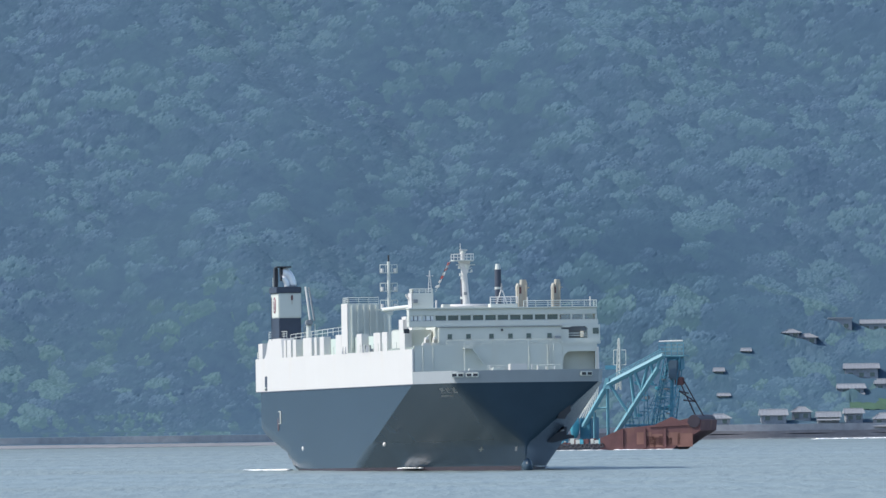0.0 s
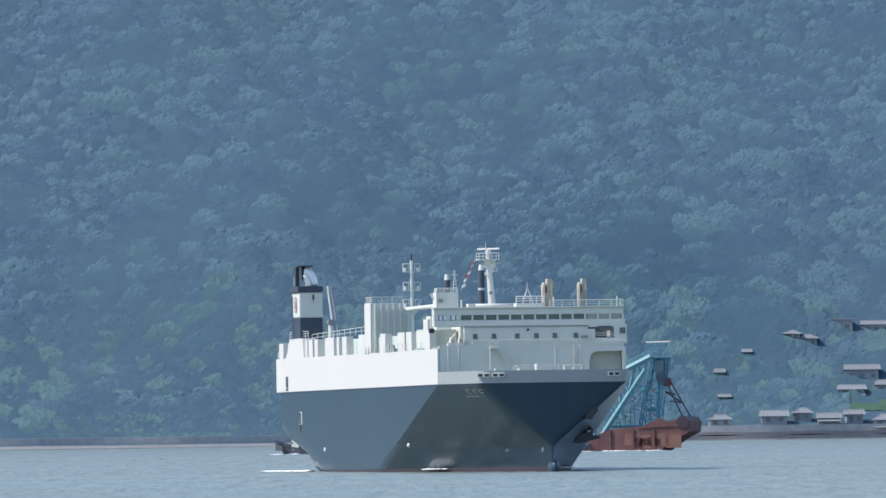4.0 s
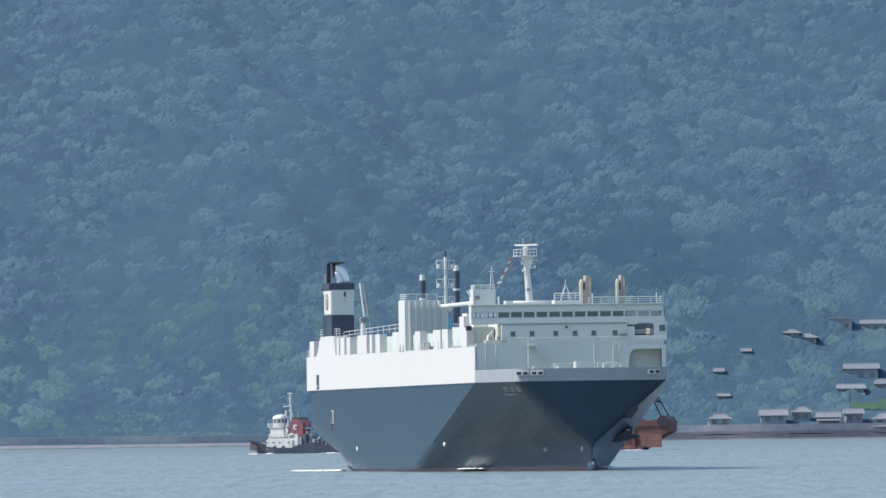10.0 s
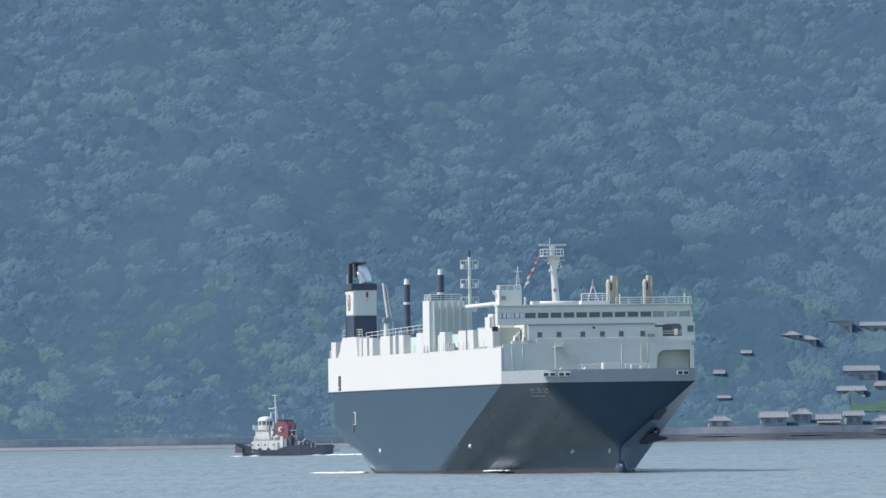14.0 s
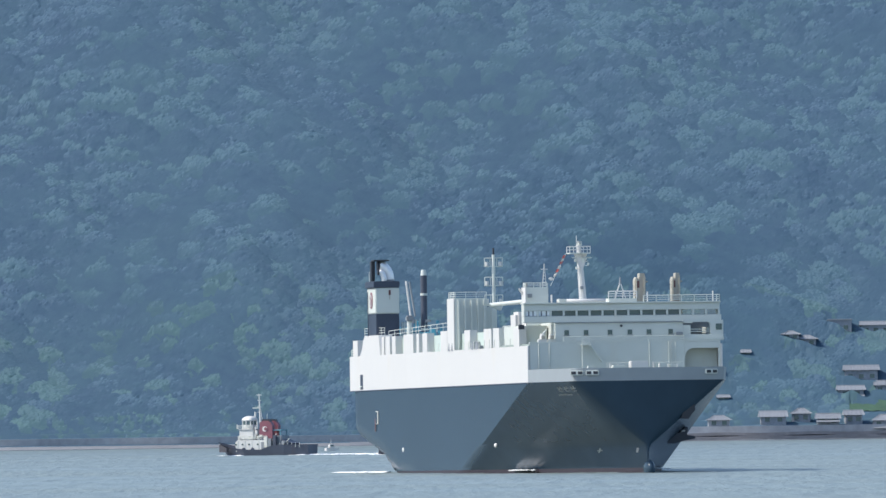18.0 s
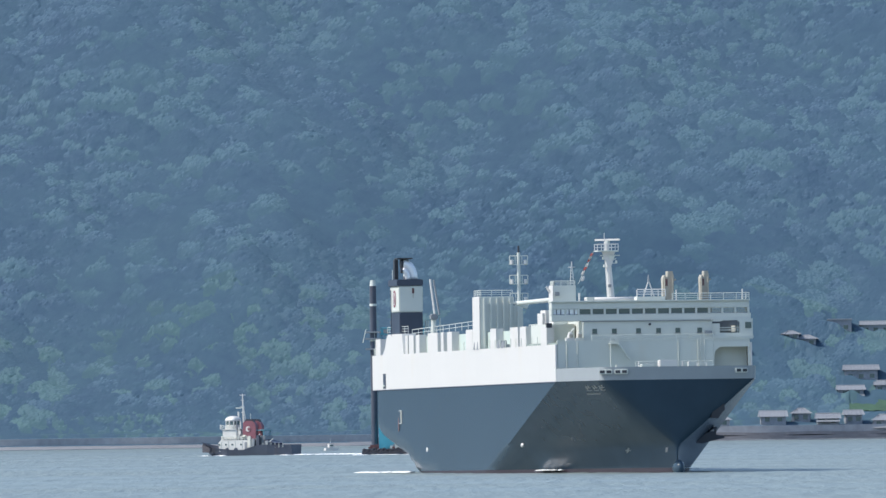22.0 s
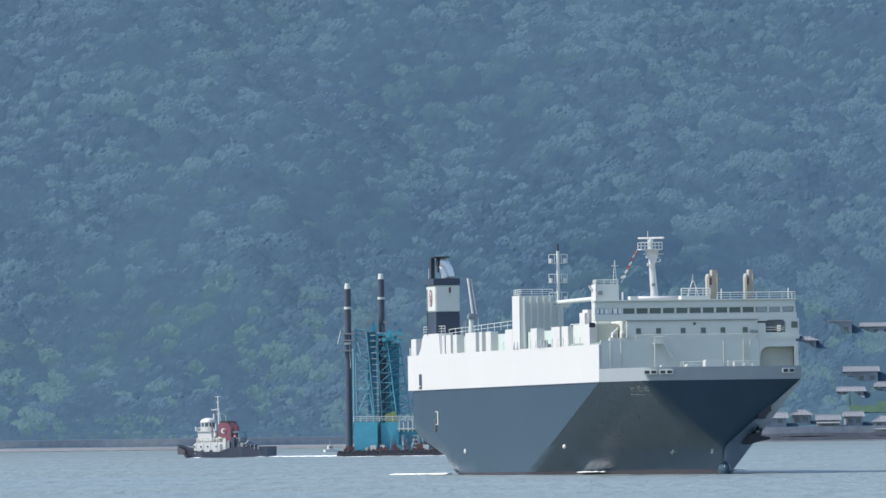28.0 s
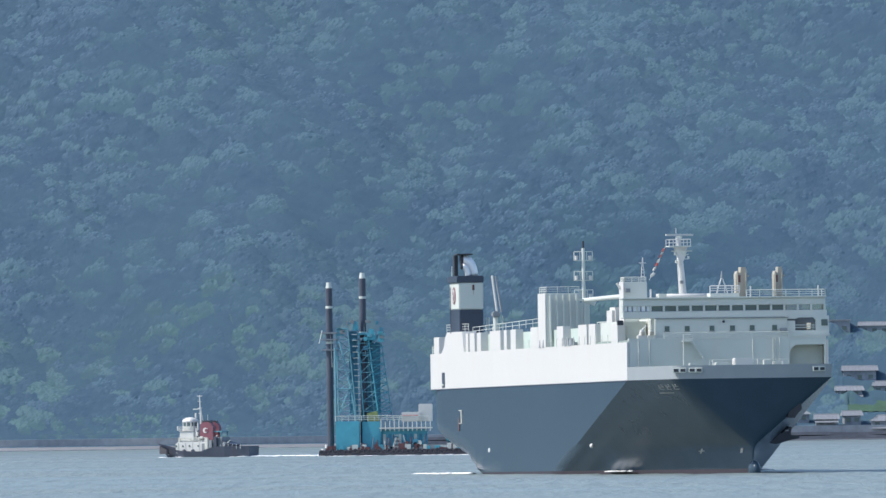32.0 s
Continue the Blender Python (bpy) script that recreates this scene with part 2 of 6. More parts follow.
def railing(parent, points, height, material, step=1.8, r=0.045, rails=3, name="railing"):
    """Guard rail along a line of points: the bent top rail, with each lower rail and post a piece of its own."""
    bm = bmesh.new()
    for a, b in zip(points, points[1:]):
        add_tube(bm, Vector(a) + Vector((0, 0, height)), Vector(b) + Vector((0, 0, height)), r * 1.2, seg=6)
    rail = part(name, bm, material, parent)
    holder = rail if parent.parent is None else parent
    for a, b in zip(points, points[1:]):
        a, b = Vector(a), Vector(b)
        for k in range(1, rails):
            dz = Vector((0, 0, height * k / rails))
            rod("rail", a + dz, b + dz, r, material, holder)
        n = max(1, round((b - a).length / step))
        for i in range(n + 1):
            v = a.lerp(b, i / n)
            rod("post", v, v + Vector((0, 0, height)), r * 1.2, material, holder)
    return rail


def prism(name, outline, axis, lo, hi, material, parent=None, label=""):
    """Extrudes a 2D outline along x, y or z."""
    bm = bmesh.new()
    def at(u, v, w):
        return {"x": (w, u, v), "y": (u, w, v), "z": (u, v, w)}[axis]
    a = [bm.verts.new(at(u, v, lo)) for u, v in outline]
    b = [bm.verts.new(at(u, v, hi)) for u, v in outline]
    bm.faces.new(a)
    bm.faces.new(b[::-1])
    for i in range(len(a)):
        j = (i + 1) % len(a)
        bm.faces.new((a[i], b[i], b[j], a[j]))
    return part(name, bm, material, parent, label)


def raw_mesh(name, verts, faces, material, smooth=False, normals=None):
    """A large mesh from arrays (all faces with the same number of corners)."""
    me = bpy.data.meshes.new(name)
    k = faces.shape[1]
    me.vertices.add(len(verts))
    me.vertices.foreach_set("co", verts.astype(np.float32).ravel())
    me.loops.add(faces.size)
    me.loops.foreach_set("vertex_index", faces.astype(np.int32).ravel())
    me.polygons.add(len(faces))
    me.polygons.foreach_set("loop_start", np.arange(0, faces.size, k, dtype=np.int32))
    me.polygons.foreach_set("use_smooth", np.full(len(faces), smooth))
    me.update(calc_edges=True)
    me.materials.append(material)
    if normals is not None:
        me.normals_split_custom_set_from_vertices(normals)
    return new(name, me)


def sheet(name, xs, ys, height, material, smooth=True):
    """A grid of ground or water over the lines xs and ys."""
    X, Y = np.meshgrid(xs, ys)
    Z = height(X, Y)
    verts = np.stack([X.ravel(), Y.ravel(), Z.ravel()], 1)
    nx, ny = len(xs), len(ys)
    i = (np.arange(ny - 1)[:, None] * nx + np.arange(nx - 1)[None]).ravel()
    faces = np.stack([i, i + 1, i + nx + 1, i + nx], 1)
    return raw_mesh(name, verts, faces, material, smooth)


# ---- sea ----
wave_rng = np.random.default_rng(4)
WAVES = [(wave_rng.uniform(3, 16), wave_rng.uniform(0, 2 * math.pi), wave_rng.normal(math.pi / 2, 0.6), wave_rng.uniform(0.02, 0.06)) for _ in range(14)]


def sea_height(X, Y):
    Z = np.zeros_like(X)
    for length, phase, way, amp in WAVES:
        k = 2 * math.pi / length
        Z += amp * np.sin(k * (X * math.cos(way) + Y * math.sin(way)) + phase)
    calm = 0.55 + 0.45 * np.sin(X * 0.021 + Y * 0.006) * np.sin(Y * 0.013 - X * 0.008 + 1)
    near = (np.abs(X) < 260) & (Y > 1150) & (Y < 4450)
    return np.where(near, Z * calm, 0.0)


sea_x = np.concatenate([np.linspace(-14000, -300, 14), np.arange(-250, 251, 2.0), np.linspace(300, 14000, 14)])
sea_y = np.concatenate([np.linspace(-14000, 1100, 14), np.arange(1160, 4480, 4.0)])
tagged(sheet("water", sea_x, sea_y, sea_height, M_WATER), "calm grey blue sea with light ripples", "sea", kind="structure")

# ---- land ----
def shore(x):
    return 4415 + 0.2 * x + 3.0 * math.sin(x * 0.031 + 0.6) + 1.2 * math.sin(x * 0.11)


def terrain(x, y):
    """Height of the land: beach, bank, narrow coastal strip, then the wooded slope."""
    d = y - shore(x)
    if d < 9.0:
        return max(-6.0, 0.16 * d)
    east = min(1.0, max(0.0, (x - 55) / 40))
    bank = 3.15 + 0.69 * min(1.0, max(0.0, (x - 40) / 20))
    if d < 9.6:
        return 1.44 + (d - 9.0) / 0.6 * (bank - 1.44)
    z = bank + (min(d, 34) - 9.6) * (0.05 + 0.08 * east)
    if d > 34:
        e = d - 34
        steep = 0.66 - 0.16 * east * max(0.0, 1 - e / 110)
        z += e * steep
        ramp = min(1.0, e / 45)
        even = 1 - 0.85 * east * min(1.0, max(0.0, (190 - e) / 60))
        z += ramp * (4.5 * math.sin(x * 0.047 + y * 0.012 + 0.4) + 3.2 * even * math.sin(x * 0.083 - y * 0.031 + 2.0)
                     + 2.2 * math.sin(y * 0.072 + x * 0.029) + 1.2 * even * math.sin(x * 0.19 + y * 0.13))
        if e > 330:
            z -= (e - 330) * 0.45
    return z

land_x = np.concatenate([np.linspace(-14000, -400, 40), np.arange(-360, 361, 4.0), np.linspace(400, 14000, 40)])
land_d = np.concatenate([[-30, -8, 0, 3, 6, 8.9, 9.6, 12, 16, 22, 28, 34, 40], np.arange(46, 345, 6.0), [370, 400, 440, 500, 560]])


def land():
    verts = []
    for d in land_d:
        for x in land_x:
            y = shore(x) + d if abs(x) < 395 else 4415 + 0.2 * max(-395, min(395, x)) + d
            verts.append((x, y, terrain(x, y) if abs(x) < 395 else terrain(max(-394, min(394, x)), shore(max(-394, min(394, x))) + d)))
    verts = np.array(verts)
    nx, ny = len(land_x), len(land_d)
    i = (np.arange(ny - 1)[:, None] * nx + np.arange(nx - 1)[None]).ravel()
    faces = np.stack([i, i + 1, i + nx + 1, i + nx], 1)
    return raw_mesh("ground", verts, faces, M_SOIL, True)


tagged(land(), "steep wooded hillside behind a narrow coast", "hillside", kind="structure")


def coast_strip(name, d0, d1, z_of, material, x0, x1, label, thick=0.5):
    """A strip of coast that follows the shoreline between two distances from the water."""
    xs = np.arange(x0, x1 + 0.1, 3.0)
    bm = bmesh.new()
    rows = []
    for x in xs:
        s = shore(x)
        za, zb = z_of(x, d0), z_of(x, d1)
        rows.append([bm.verts.new(c) for c in ((x, s + d0, za - thick), (x, s + d0, za), (x, s + d1, zb), (x, s + d1, zb - thick))])
    for a, b in zip(rows, rows[1:]):
        for k in range(4):
            bm.faces.new((a[k], b[k], b[(k + 1) % 4], a[(k + 1) % 4]))
    bm.faces.new(rows[0])
    bm.faces.new(rows[-1][::-1])
    return tagged(part(name, bm, material), label, "shore", kind="structure")


coast_strip("beach", 0.2, 9.2, lambda x, d: 0.1 + 0.145 * d, M_SAND, -250, -28, "pale strip of beach sand at the water")
coast_strip("rocky_shore", 0.2, 6.0, lambda x, d: 0.1 + 0.2 * d, M_ROCK, -28, 250, "dark shelf of rock and stone at the water")
coast_strip("seawall", 8.9, 9.8, lambda x, d: 3.4 + 1.1 * min(1.0, max(0.0, (x - 40) / 20)), M_CONCRETE, -250, 250, "long weathered haze-blue concrete seawall", thick=2.9)
coast_strip("coast_road", 9.9, 14.0, lambda x, d: 3.35 + 0.6 * min(1.0, max(0.0, (x - 40) / 20)), M_CONCRETE, -250, 250, "narrow coast road of worn concrete", thick=0.3)
M_STRATA = mat("stained stone ledge", (0.20, 0.195, 0.205), 0.9, vary=0.25, scale=0.3, bump=0.08, stain=(0.32, 0.30, 0.29), stain_scale=0.4, stain_amt=0.5)
for k, (d0, d1, z) in enumerate(((1.2, 3.0, 0.75), (3.0, 5.2, 1.5), (5.2, 8.9, 2.5))):
    coast_strip("stone_ledge", d0, d1, lambda x, d, z=z: z + 0.12 * math.sin(x * 0.23 + z * 3), M_STRATA, -20, 250, "long stained stone ledge below the seawall", thick=0.9)
# ---- the car carrier: x forward from the transom, y to port, z up from the waterline ----
BEAM = 12.75
BAND = 11.3
WALL_X = 139.8
ship = empty("car_carrier_ship", "large dark navy and white car carrier ship under way", "ship")
KNUCKLE_Z = (0.0, 3.0, 6.0, 9.0, 11.3, 13.5)
KNUCKLE_X = (154.7, 155.0, 155.5, 156.1, 156.6, 157.0)
KNUCKLE_Y = (0.0, 0.34, 3.77, 7.10, 9.76, 10.7)


def shoulder_x(z, side=-1):
    return WALL_X - (BAND - z) * (4.6 if side < 0 else 4.15)


def stem_x(z):
    return 155.0 + 0.28 * max(0.0, z)


def hull_at(x, z, side=-1):
    """Half breadth of the bow: straight plating from the shoulder to the knuckle, then to the stem."""
    kx, ky = float(np.interp(z, KNUCKLE_Z, KNUCKLE_X)), float(np.interp(z, KNUCKLE_Z, KNUCKLE_Y))
    if x <= kx:
        return float(np.interp(x, (shoulder_x(z, side), kx), (BEAM if side < 0 else 13.15, ky)))
    u = min(1.0, (x - kx) / (stem_x(z) - kx))
    return ky * (1 - 0.2 * u) * math.sqrt(1 - u * u)


def keel_z(x):
    x += 4.5
    if x > 40:
        return -3.0
    return 4.6 - 0.13 * x if x < 26 else max(-3.0, 1.22 - (x - 26) * 0.27)


def hull_strip(name, z0, z1, levels, material, label=""):
    """The shell plating between two heights, both sides and transom."""
    bm = bmesh.new()
    aft = [-4.5, -1.5, 1.5, 5.5, 10.5, 15.5, 21.5, 25.5, 29.5, 35.5, 50, 65, 78]
    sides = {}
    for side in (-1, 1):
        grid = []
        for k in range(levels + 1):
            row = []
            zz = z0 + (z1 - z0) * k / levels
            sx = shoulder_x(max(zz, -1.0), side)
            zk = max(zz, 0.0)
            kx, ex = float(np.interp(zk, KNUCKLE_Z, KNUCKLE_X)), stem_x(zz)
            line = []
            for x in aft:
                x = min(x, sx - 4.5)
                zb = keel_z(x)
                z = max(zz, zb) if zb > z0 else zz
                round_off = max(0.0, 1 - (z - zb) / 2.2) if x < 60 else 0.0
                line.append((x, BEAM - 2.6 * round_off ** 2 - 0.7 * max(0, 1 - (x + 4.5) / 8) ** 2, z))
            fore = [sx - 3.0, sx, sx + 3.0] + [sx + 3.0 + (kx - sx - 3.0) * i / 6 for i in range(1, 7)] + [kx + (ex - kx) * math.sin(i * math.pi / 14) for i in range(1, 8)]
            line += [(x, hull_at(x, zk, side) if x < ex - 0.01 else 0.0, zz) for x in fore]
            for x, h, z in line:
                row.append(bm.verts.new((x, side * h, z)))
            grid.append(row)
        for a, b in zip(grid, grid[1:]):
            for i in range(len(a) - 1):
                bm.faces.new((a[i], a[i + 1], b[i + 1], b[i]))
        sides[side] = grid
    for a, b, c, d in zip(sides[-1], sides[-1][1:], sides[1], sides[1][1:]):
        bm.faces.new((a[0], b[0], d[0], c[0]))
    for g in sides.values():
        for a, b in zip(g, g[1:]):
            for k in (14, -8):
                e = bm.edges.get((a[k], b[k]))
                if e and a[k].co.z > 3.0 if k > 0 else e and a[k].co.y > 0 and a[k].co.z < 6.5:
                    e.smooth = False
    bmesh.ops.remove_doubles(bm, verts=bm.verts, dist=0.002)
    bmesh.ops.dissolve_degenerate(bm, edges=bm.edges, dist=0.001)
    return part(name, bm, material, ship, label, smooth=True)


hull = hull_strip("hull", 0.14, BAND, 22, M_HULL, "glossy dark navy hull plating")
hull_strip("boot_topping", -3.0, 0.14, 6, M_BOOT, "dull red antifouling band at the waterline")


def bow_line(z, inset=0.0, n=12):
    """Deck edge round the bow from starboard shoulder to port shoulder."""
    kx, ex = float(np.interp(z, KNUCKLE_Z, KNUCKLE_X)), stem_x(z) - inset * 1.5
    halves = []
    for side in (-1, 1):
        sx = shoulder_x(z, side)
        xs = [sx + (kx - sx) * i / n for i in range(n)] + [kx + (ex - kx) * math.sin(i * math.pi / 14) for i in range(7)]
        halves.append([(x, side * max(0.02, hull_at(x, z, side) - inset)) for x in xs])
    return halves[0] + [(ex, 0.0)] + halves[1][::-1]


def bow_x(half, z, side=-1):
    """Where along the bow the plating at height z has that half breadth."""
    lo, hi = shoulder_x(z, side), stem_x(z)
    for _ in range(40):
        mid = (lo + hi) / 2
        if hull_at(mid, z, side) > half:
            lo = mid
        else:
            hi = mid
    return lo


def bulwark():
    bm = bmesh.new()
    z0, z1 = BAND, 12.95
    outer, inner = bow_line(z0), bow_line(z0, 0.25)
    rows = []
    for (x, y), (u, v) in zip(outer, inner):
        lean = 0.25
        rows.append([bm.verts.new(c) for c in ((x, y, z0), (x + lean, y * 1.005, z1), (u + lean, v, z1), (u, v, z0))])
    for a, b in zip(rows, rows[1:]):
        for k in range(4):
            bm.faces.new((a[k], b[k], b[(k + 1) % 4], a[(k + 1) % 4]))
    bm.normal_update()
    for e in bm.edges:
        if len(e.link_faces) == 2 and (abs(e.link_faces[0].normal.z) > 0.5) != (abs(e.link_faces[1].normal.z) > 0.5):
            e.smooth = False
    return part("bow_bulwark", bm, M_BULWARK, ship, "pale grey bow bulwark", smooth=True)


bulwark()
prism("foredeck", bow_line(BAND, 0.32), "z", BAND - 0.08, BAND - 0.02, M_DECK, ship)

# white upper side: steel plates along both sides, transom and main deck
PLATE = (WALL_X + 4.6) / 12
for side in (-1, 1):
    for i in range(12):
        x0 = i * PLATE - 4.5
        z1 = 16.05
        lo, hi = (x0 + 0.004, side * 12.77, BAND), (x0 + PLATE - 0.004, side * 12.55, z1)
        box("side_plate", [min(a, b) for a, b in zip(lo, hi)], [max(a, b) for a, b in zip(lo, hi)], M_WHITE, ship, bevel=0.004)
box("transom_plate", (-4.72, -12.5, BAND), (-4.5, 12.5, 16.05), M_WHITE, ship)
box("weather_deck", (-4.5, -12.53, 15.6), (WALL_X - 0.4, 12.53, 15.95), M_DECK, ship)
rub = box("rubbing_strake", (-4.5, -12.83, BAND - 0.09), (WALL_X, -12.70, BAND + 0.02), M_NAVY, ship, bevel=0.0)
# pilot door and rust streaks low on the quarter
box("side_door", (9.0, -13.56, 11.45), (11.2, -13.50, 13.5), M_NAVY, ship, "dark side door")
box("door_step", (9.2, -13.75, 11.75), (11.0, -13.50, 11.95), M_PALE, ship)
pilot = box("pilot_recess", (22.0, -13.60, 6.6), (24.0, -13.50, 8.4), M_CREAM, ship, "pale framed pilot boarding recess streaked with rust", bevel=0.02)
box("recess_back", (22.2, -13.64, 6.7), (23.5, -13.59, 8.3), M_HULL, pilot, bevel=0.0)
box("rust_streak", (21.6, -13.63, 5.6), (22.0, -13.58, 7.4), M_RUST, pilot, bevel=0.0)
for x, z in ((44.3, 3.0), (118.0, 3.3)):
    bm = bmesh.new()
    bmesh.ops.create_icosphere(bm, subdivisions=2, radius=0.55, matrix=Matrix.Translation((x, -13.35, z)) @ Matrix.Diagonal((1.3, 0.5, 0.75, 1) if x < 100 else (0.9, 0.4, 0.55, 1)))
    part("mooring_recess", bm, M_WHITE, ship, "small white recessed mooring bitt")

# bulwark wall on the upper side: tall quarter block, vent pillars, recessed pale wall
prism("quarter_block", [(8.6, 16.05), (26.0, 16.05), (25.0, 18.8), (13.2, 18.8), (11.8, 18.2), (10.6, 16.9)], "y", -13.50, -11.6, M_WHITE, ship)
box("quarter_post", (2.8, -13.50, 16.05), (6.8, -12.4, 18.25), M_WHITE, ship)
box("recessed_wall", (26.0, -12.5, 15.95), (136.0, -12.3, 18.25), M_RECESS, ship, bevel=0.0)
box("recessed_wall", (26.0, 12.3, 15.95), (136.0, 12.5, 18.25), M_PALE, ship, bevel=0.0)
for x0, x1, z1 in ((27.6, 29.6, 18.5), (30.6, 34.4, 18.5), (36.2, 39.2, 18.5), (45.9, 53.9, 18.6), (56.6, 58.7, 18.6), (61.6, 65.4, 18.6),
                   (76.4, 81.8, 18.7), (95.4, 99.9, 18.6), (110.6, 116.6, 18.6), (118.0, 122.6, 18.6), (133.6, 138.0, 18.5)):
    box("vent_pillar", (x0, -13.50, 16.05), (x1, -12.5, z1), M_WHITE, ship, bevel=0.03)
    if x1 < 130:
        box("vent_pillar", (x0, 12.5, 16.05), (x1, 13.50, z1), M_WHITE, ship, bevel=0.08)
for x in range(66, 134, 4):
    if not 76 < x < 88:
        rod("rail_post", (x, -13.35, 16.0), (x, -13.35, 17.1), 0.05, M_PALE, ship)
railing(ship, [(12, -13.3, 18.8), (26, -12.8, 18.8)], 1.0, M_PALE, 2.2, r=0.03)
railing(ship, [(27, -12.4, 18.3), (82, -12.4, 18.9)], 1.0, M_PALE, 5.0, r=0.034, rails=2)
railing(ship, [(-0.1, -13.2, 16.0), (2.5, -13.2, 16.0)], 1.0, M_PALE, 1.2)
for x in (83.5, 86.0, 102.0, 105.0):
    bm = add_tube(bmesh.new(), (x, -13.3, 16.0), (x, -13.3, 17.0), 0.45, 0.3)
    add_box(bm, (x - 0.7, -13.4, 16.05), (x + 0.7, -12.7, 16.5), 0.05)
    part("mooring_winch", bm, M_GREY, ship, "dark grey mooring winch")

# ventilation house with ribbed front
vent_house = box("vent_house", (82.2, -13.45, 15.95), (87.6, -9.0, 22.95), M_PALE, ship, "tall pale ventilation house with ribbed walls", bevel=0.06)
box("side_panel", (82.2, -13.55, 16.05), (87.6, -13.44, 22.95), M_WHITE, vent_house)
for i in range(5):
    box("rib", (87.5, -13.0 + i * 0.86, 16.6), (87.9, -12.72 + i * 0.86, 22.75), M_PALE, vent_house, bevel=0.06)
annex = box("vent_annex", (82.6, -9.0, 15.95), (87.4, -7.7, 21.75), M_PALE, vent_house, "lower pale annex of the ventilation house", bevel=0.06)
box("rib", (87.35, -8.5, 16.6), (87.7, -8.2, 21.5), M_PALE, annex, bevel=0.06)
railing(vent_house, [(82.3, -13.3, 22.95), (87.5, -13.3, 22.95), (87.5, -9.1, 22.95)], 0.8, M_PALE, 1.2, r=0.034)
beam = tube("gantry_duct", (87.6, -8.6, 21.95), (124.0, -10.4, 21.95), 0.29, M_PALE, ship, "pale round duct between the houses")
prism("gantry_bracket", [(-9.9, 22.1), (-7.2, 22.1), (-7.6, 21.2)], "x", 89.0, 90.0, M_PALE, ship)
box("vent_cowl", (112.0, -10.2, 18.2), (116.5, -7.9, 20.7), M_WHITE, ship, "white ventilator cowl", bevel=0.4)
box("vent_cowl", (118.0, -8.8, 18.2), (121.5, -7.0, 20.6), M_PALE, ship, bevel=0.4)
box("deck_house", (96.0, -8.0, 15.95), (126.0, 8.0, 18.6), M_PALE, ship)
railing(ship, [(97.0, -8.6, 18.0), (112.0, -8.6, 18.0)], 1.0, M_PALE, 2.0)

# aft signal mast
aft_mast = tube("aft_mast", (49.4, -1.6, 15.9), (49.4, -1.6, 29.2), 0.30, M_PALE, ship, "slim pale mast with lamp frames", r2=0.22)
tube("mast_cap", (49.4, -1.6, 29.2), (49.4, -1.6, 30.1), 0.13, M_BLACK, aft_mast)
for z in (22.6, 25.0, 27.6):
    for s in (-1, 1):
        y0, y1 = -1.6 + s * 0.25, -1.6 + s * 1.22
        for a, b in (((y0, z), (y1, z)), ((y0, z + 1.15), (y1, z + 1.15)), ((y1, z), (y1, z + 1.15)), ((y0 + s * 0.2, z), (y0 + s * 0.2, z + 1.15))):
            rod("frame_bar", (49.4, a[0], a[1]), (49.4, b[0], b[1]), 0.06, M_PALE, aft_mast)
        tube("lamp", (49.4, y1 - s * 0.3, z + 0.05), (49.4, y1 - s * 0.3, z + 0.62), 0.24, M_WHITE, aft_mast)

# funnel
FX0, FX1, FY0, FY1 = 14.8, 22.0, -13.3, -10.1
funnel = box("funnel", (FX0 - 0.05, FY0 - 0.05, 21.75), (FX1 + 0.05, FY1 + 0.05, 25.3), M_PALE, ship, "pale funnel with dark base, dark top and red mark", bevel=0.12)
box("funnel_base", (FX0, FY0 + 0.02, 15.9), (FX1, FY1, 21.75), M_NAVY, funnel, "dark navy funnel base", bevel=0.1)
box("funnel_top", (FX0 - 0.3, FY0 - 0.3, 25.3), (FX1 + 0.1, FY1 + 0.1, 26.2), M_NAVY, funnel, "dark funnel rim", bevel=0.1)
mark = tube("funnel_mark", (18.4, FY0 - 0.12, 23.6), (18.4, FY0 - 0.05, 23.6), 1.15, M_DULLRED, funnel, "muted red round mark", seg=24)
tube("mark_core", (18.4, FY0 - 0.15, 23.6), (18.4, FY0 - 0.11, 23.6), 0.85, M_WHITE, mark, seg=24)
tube("mark_core", (18.4, FY0 - 0.17, 23.6), (18.4, FY0 - 0.14, 23.6), 0.68, M_DULLRED, mark, seg=24)
prism("mark_stroke", [(17.9, 22.9), (18.2, 22.9), (18.9, 24.3), (18.6, 24.3)], "y", FY0 - 0.20, FY0 - 0.15, M_WHITE, mark)
prism("mark_stroke", [(17.3, 23.5), (18.0, 23.5), (18.0, 23.7), (17.3, 23.7)], "y", FY0 - 0.20, FY0 - 0.15, M_WHITE, mark)
box("rust_patch", (22.06, -11.55, 24.3), (22.09, -11.25, 25.0), M_RUST, funnel)
box("rust_streak", (22.06, -11.45, 23.7), (22.08, -11.35, 24.3), M_TAN, funnel)


def bent_pipe(name, path, r, material, parent, label=""):
    bm = bmesh.new()
    rings = []
    for i, p in enumerate(path):
        a, b = Vector(path[max(0, i - 1)]), Vector(path[min(len(path) - 1, i + 1)])
        q = (b - a).to_track_quat("Z", "Y")
        rings.append([bm.verts.new(Vector(p) + q @ Vector((r * math.cos(t), r * math.sin(t), 0))) for t in [k * math.pi / 6 for k in range(12)]])
    for a, b in zip(rings, rings[1:]):
        for k in range(12):
            bm.faces.new((a[k], b[k], b[(k + 1) % 12], a[(k + 1) % 12]))
    bm.faces.new(rings[0][::-1])
    bm.faces.new(rings[-1])
    return part(name, bm, material, parent, label, smooth=True)


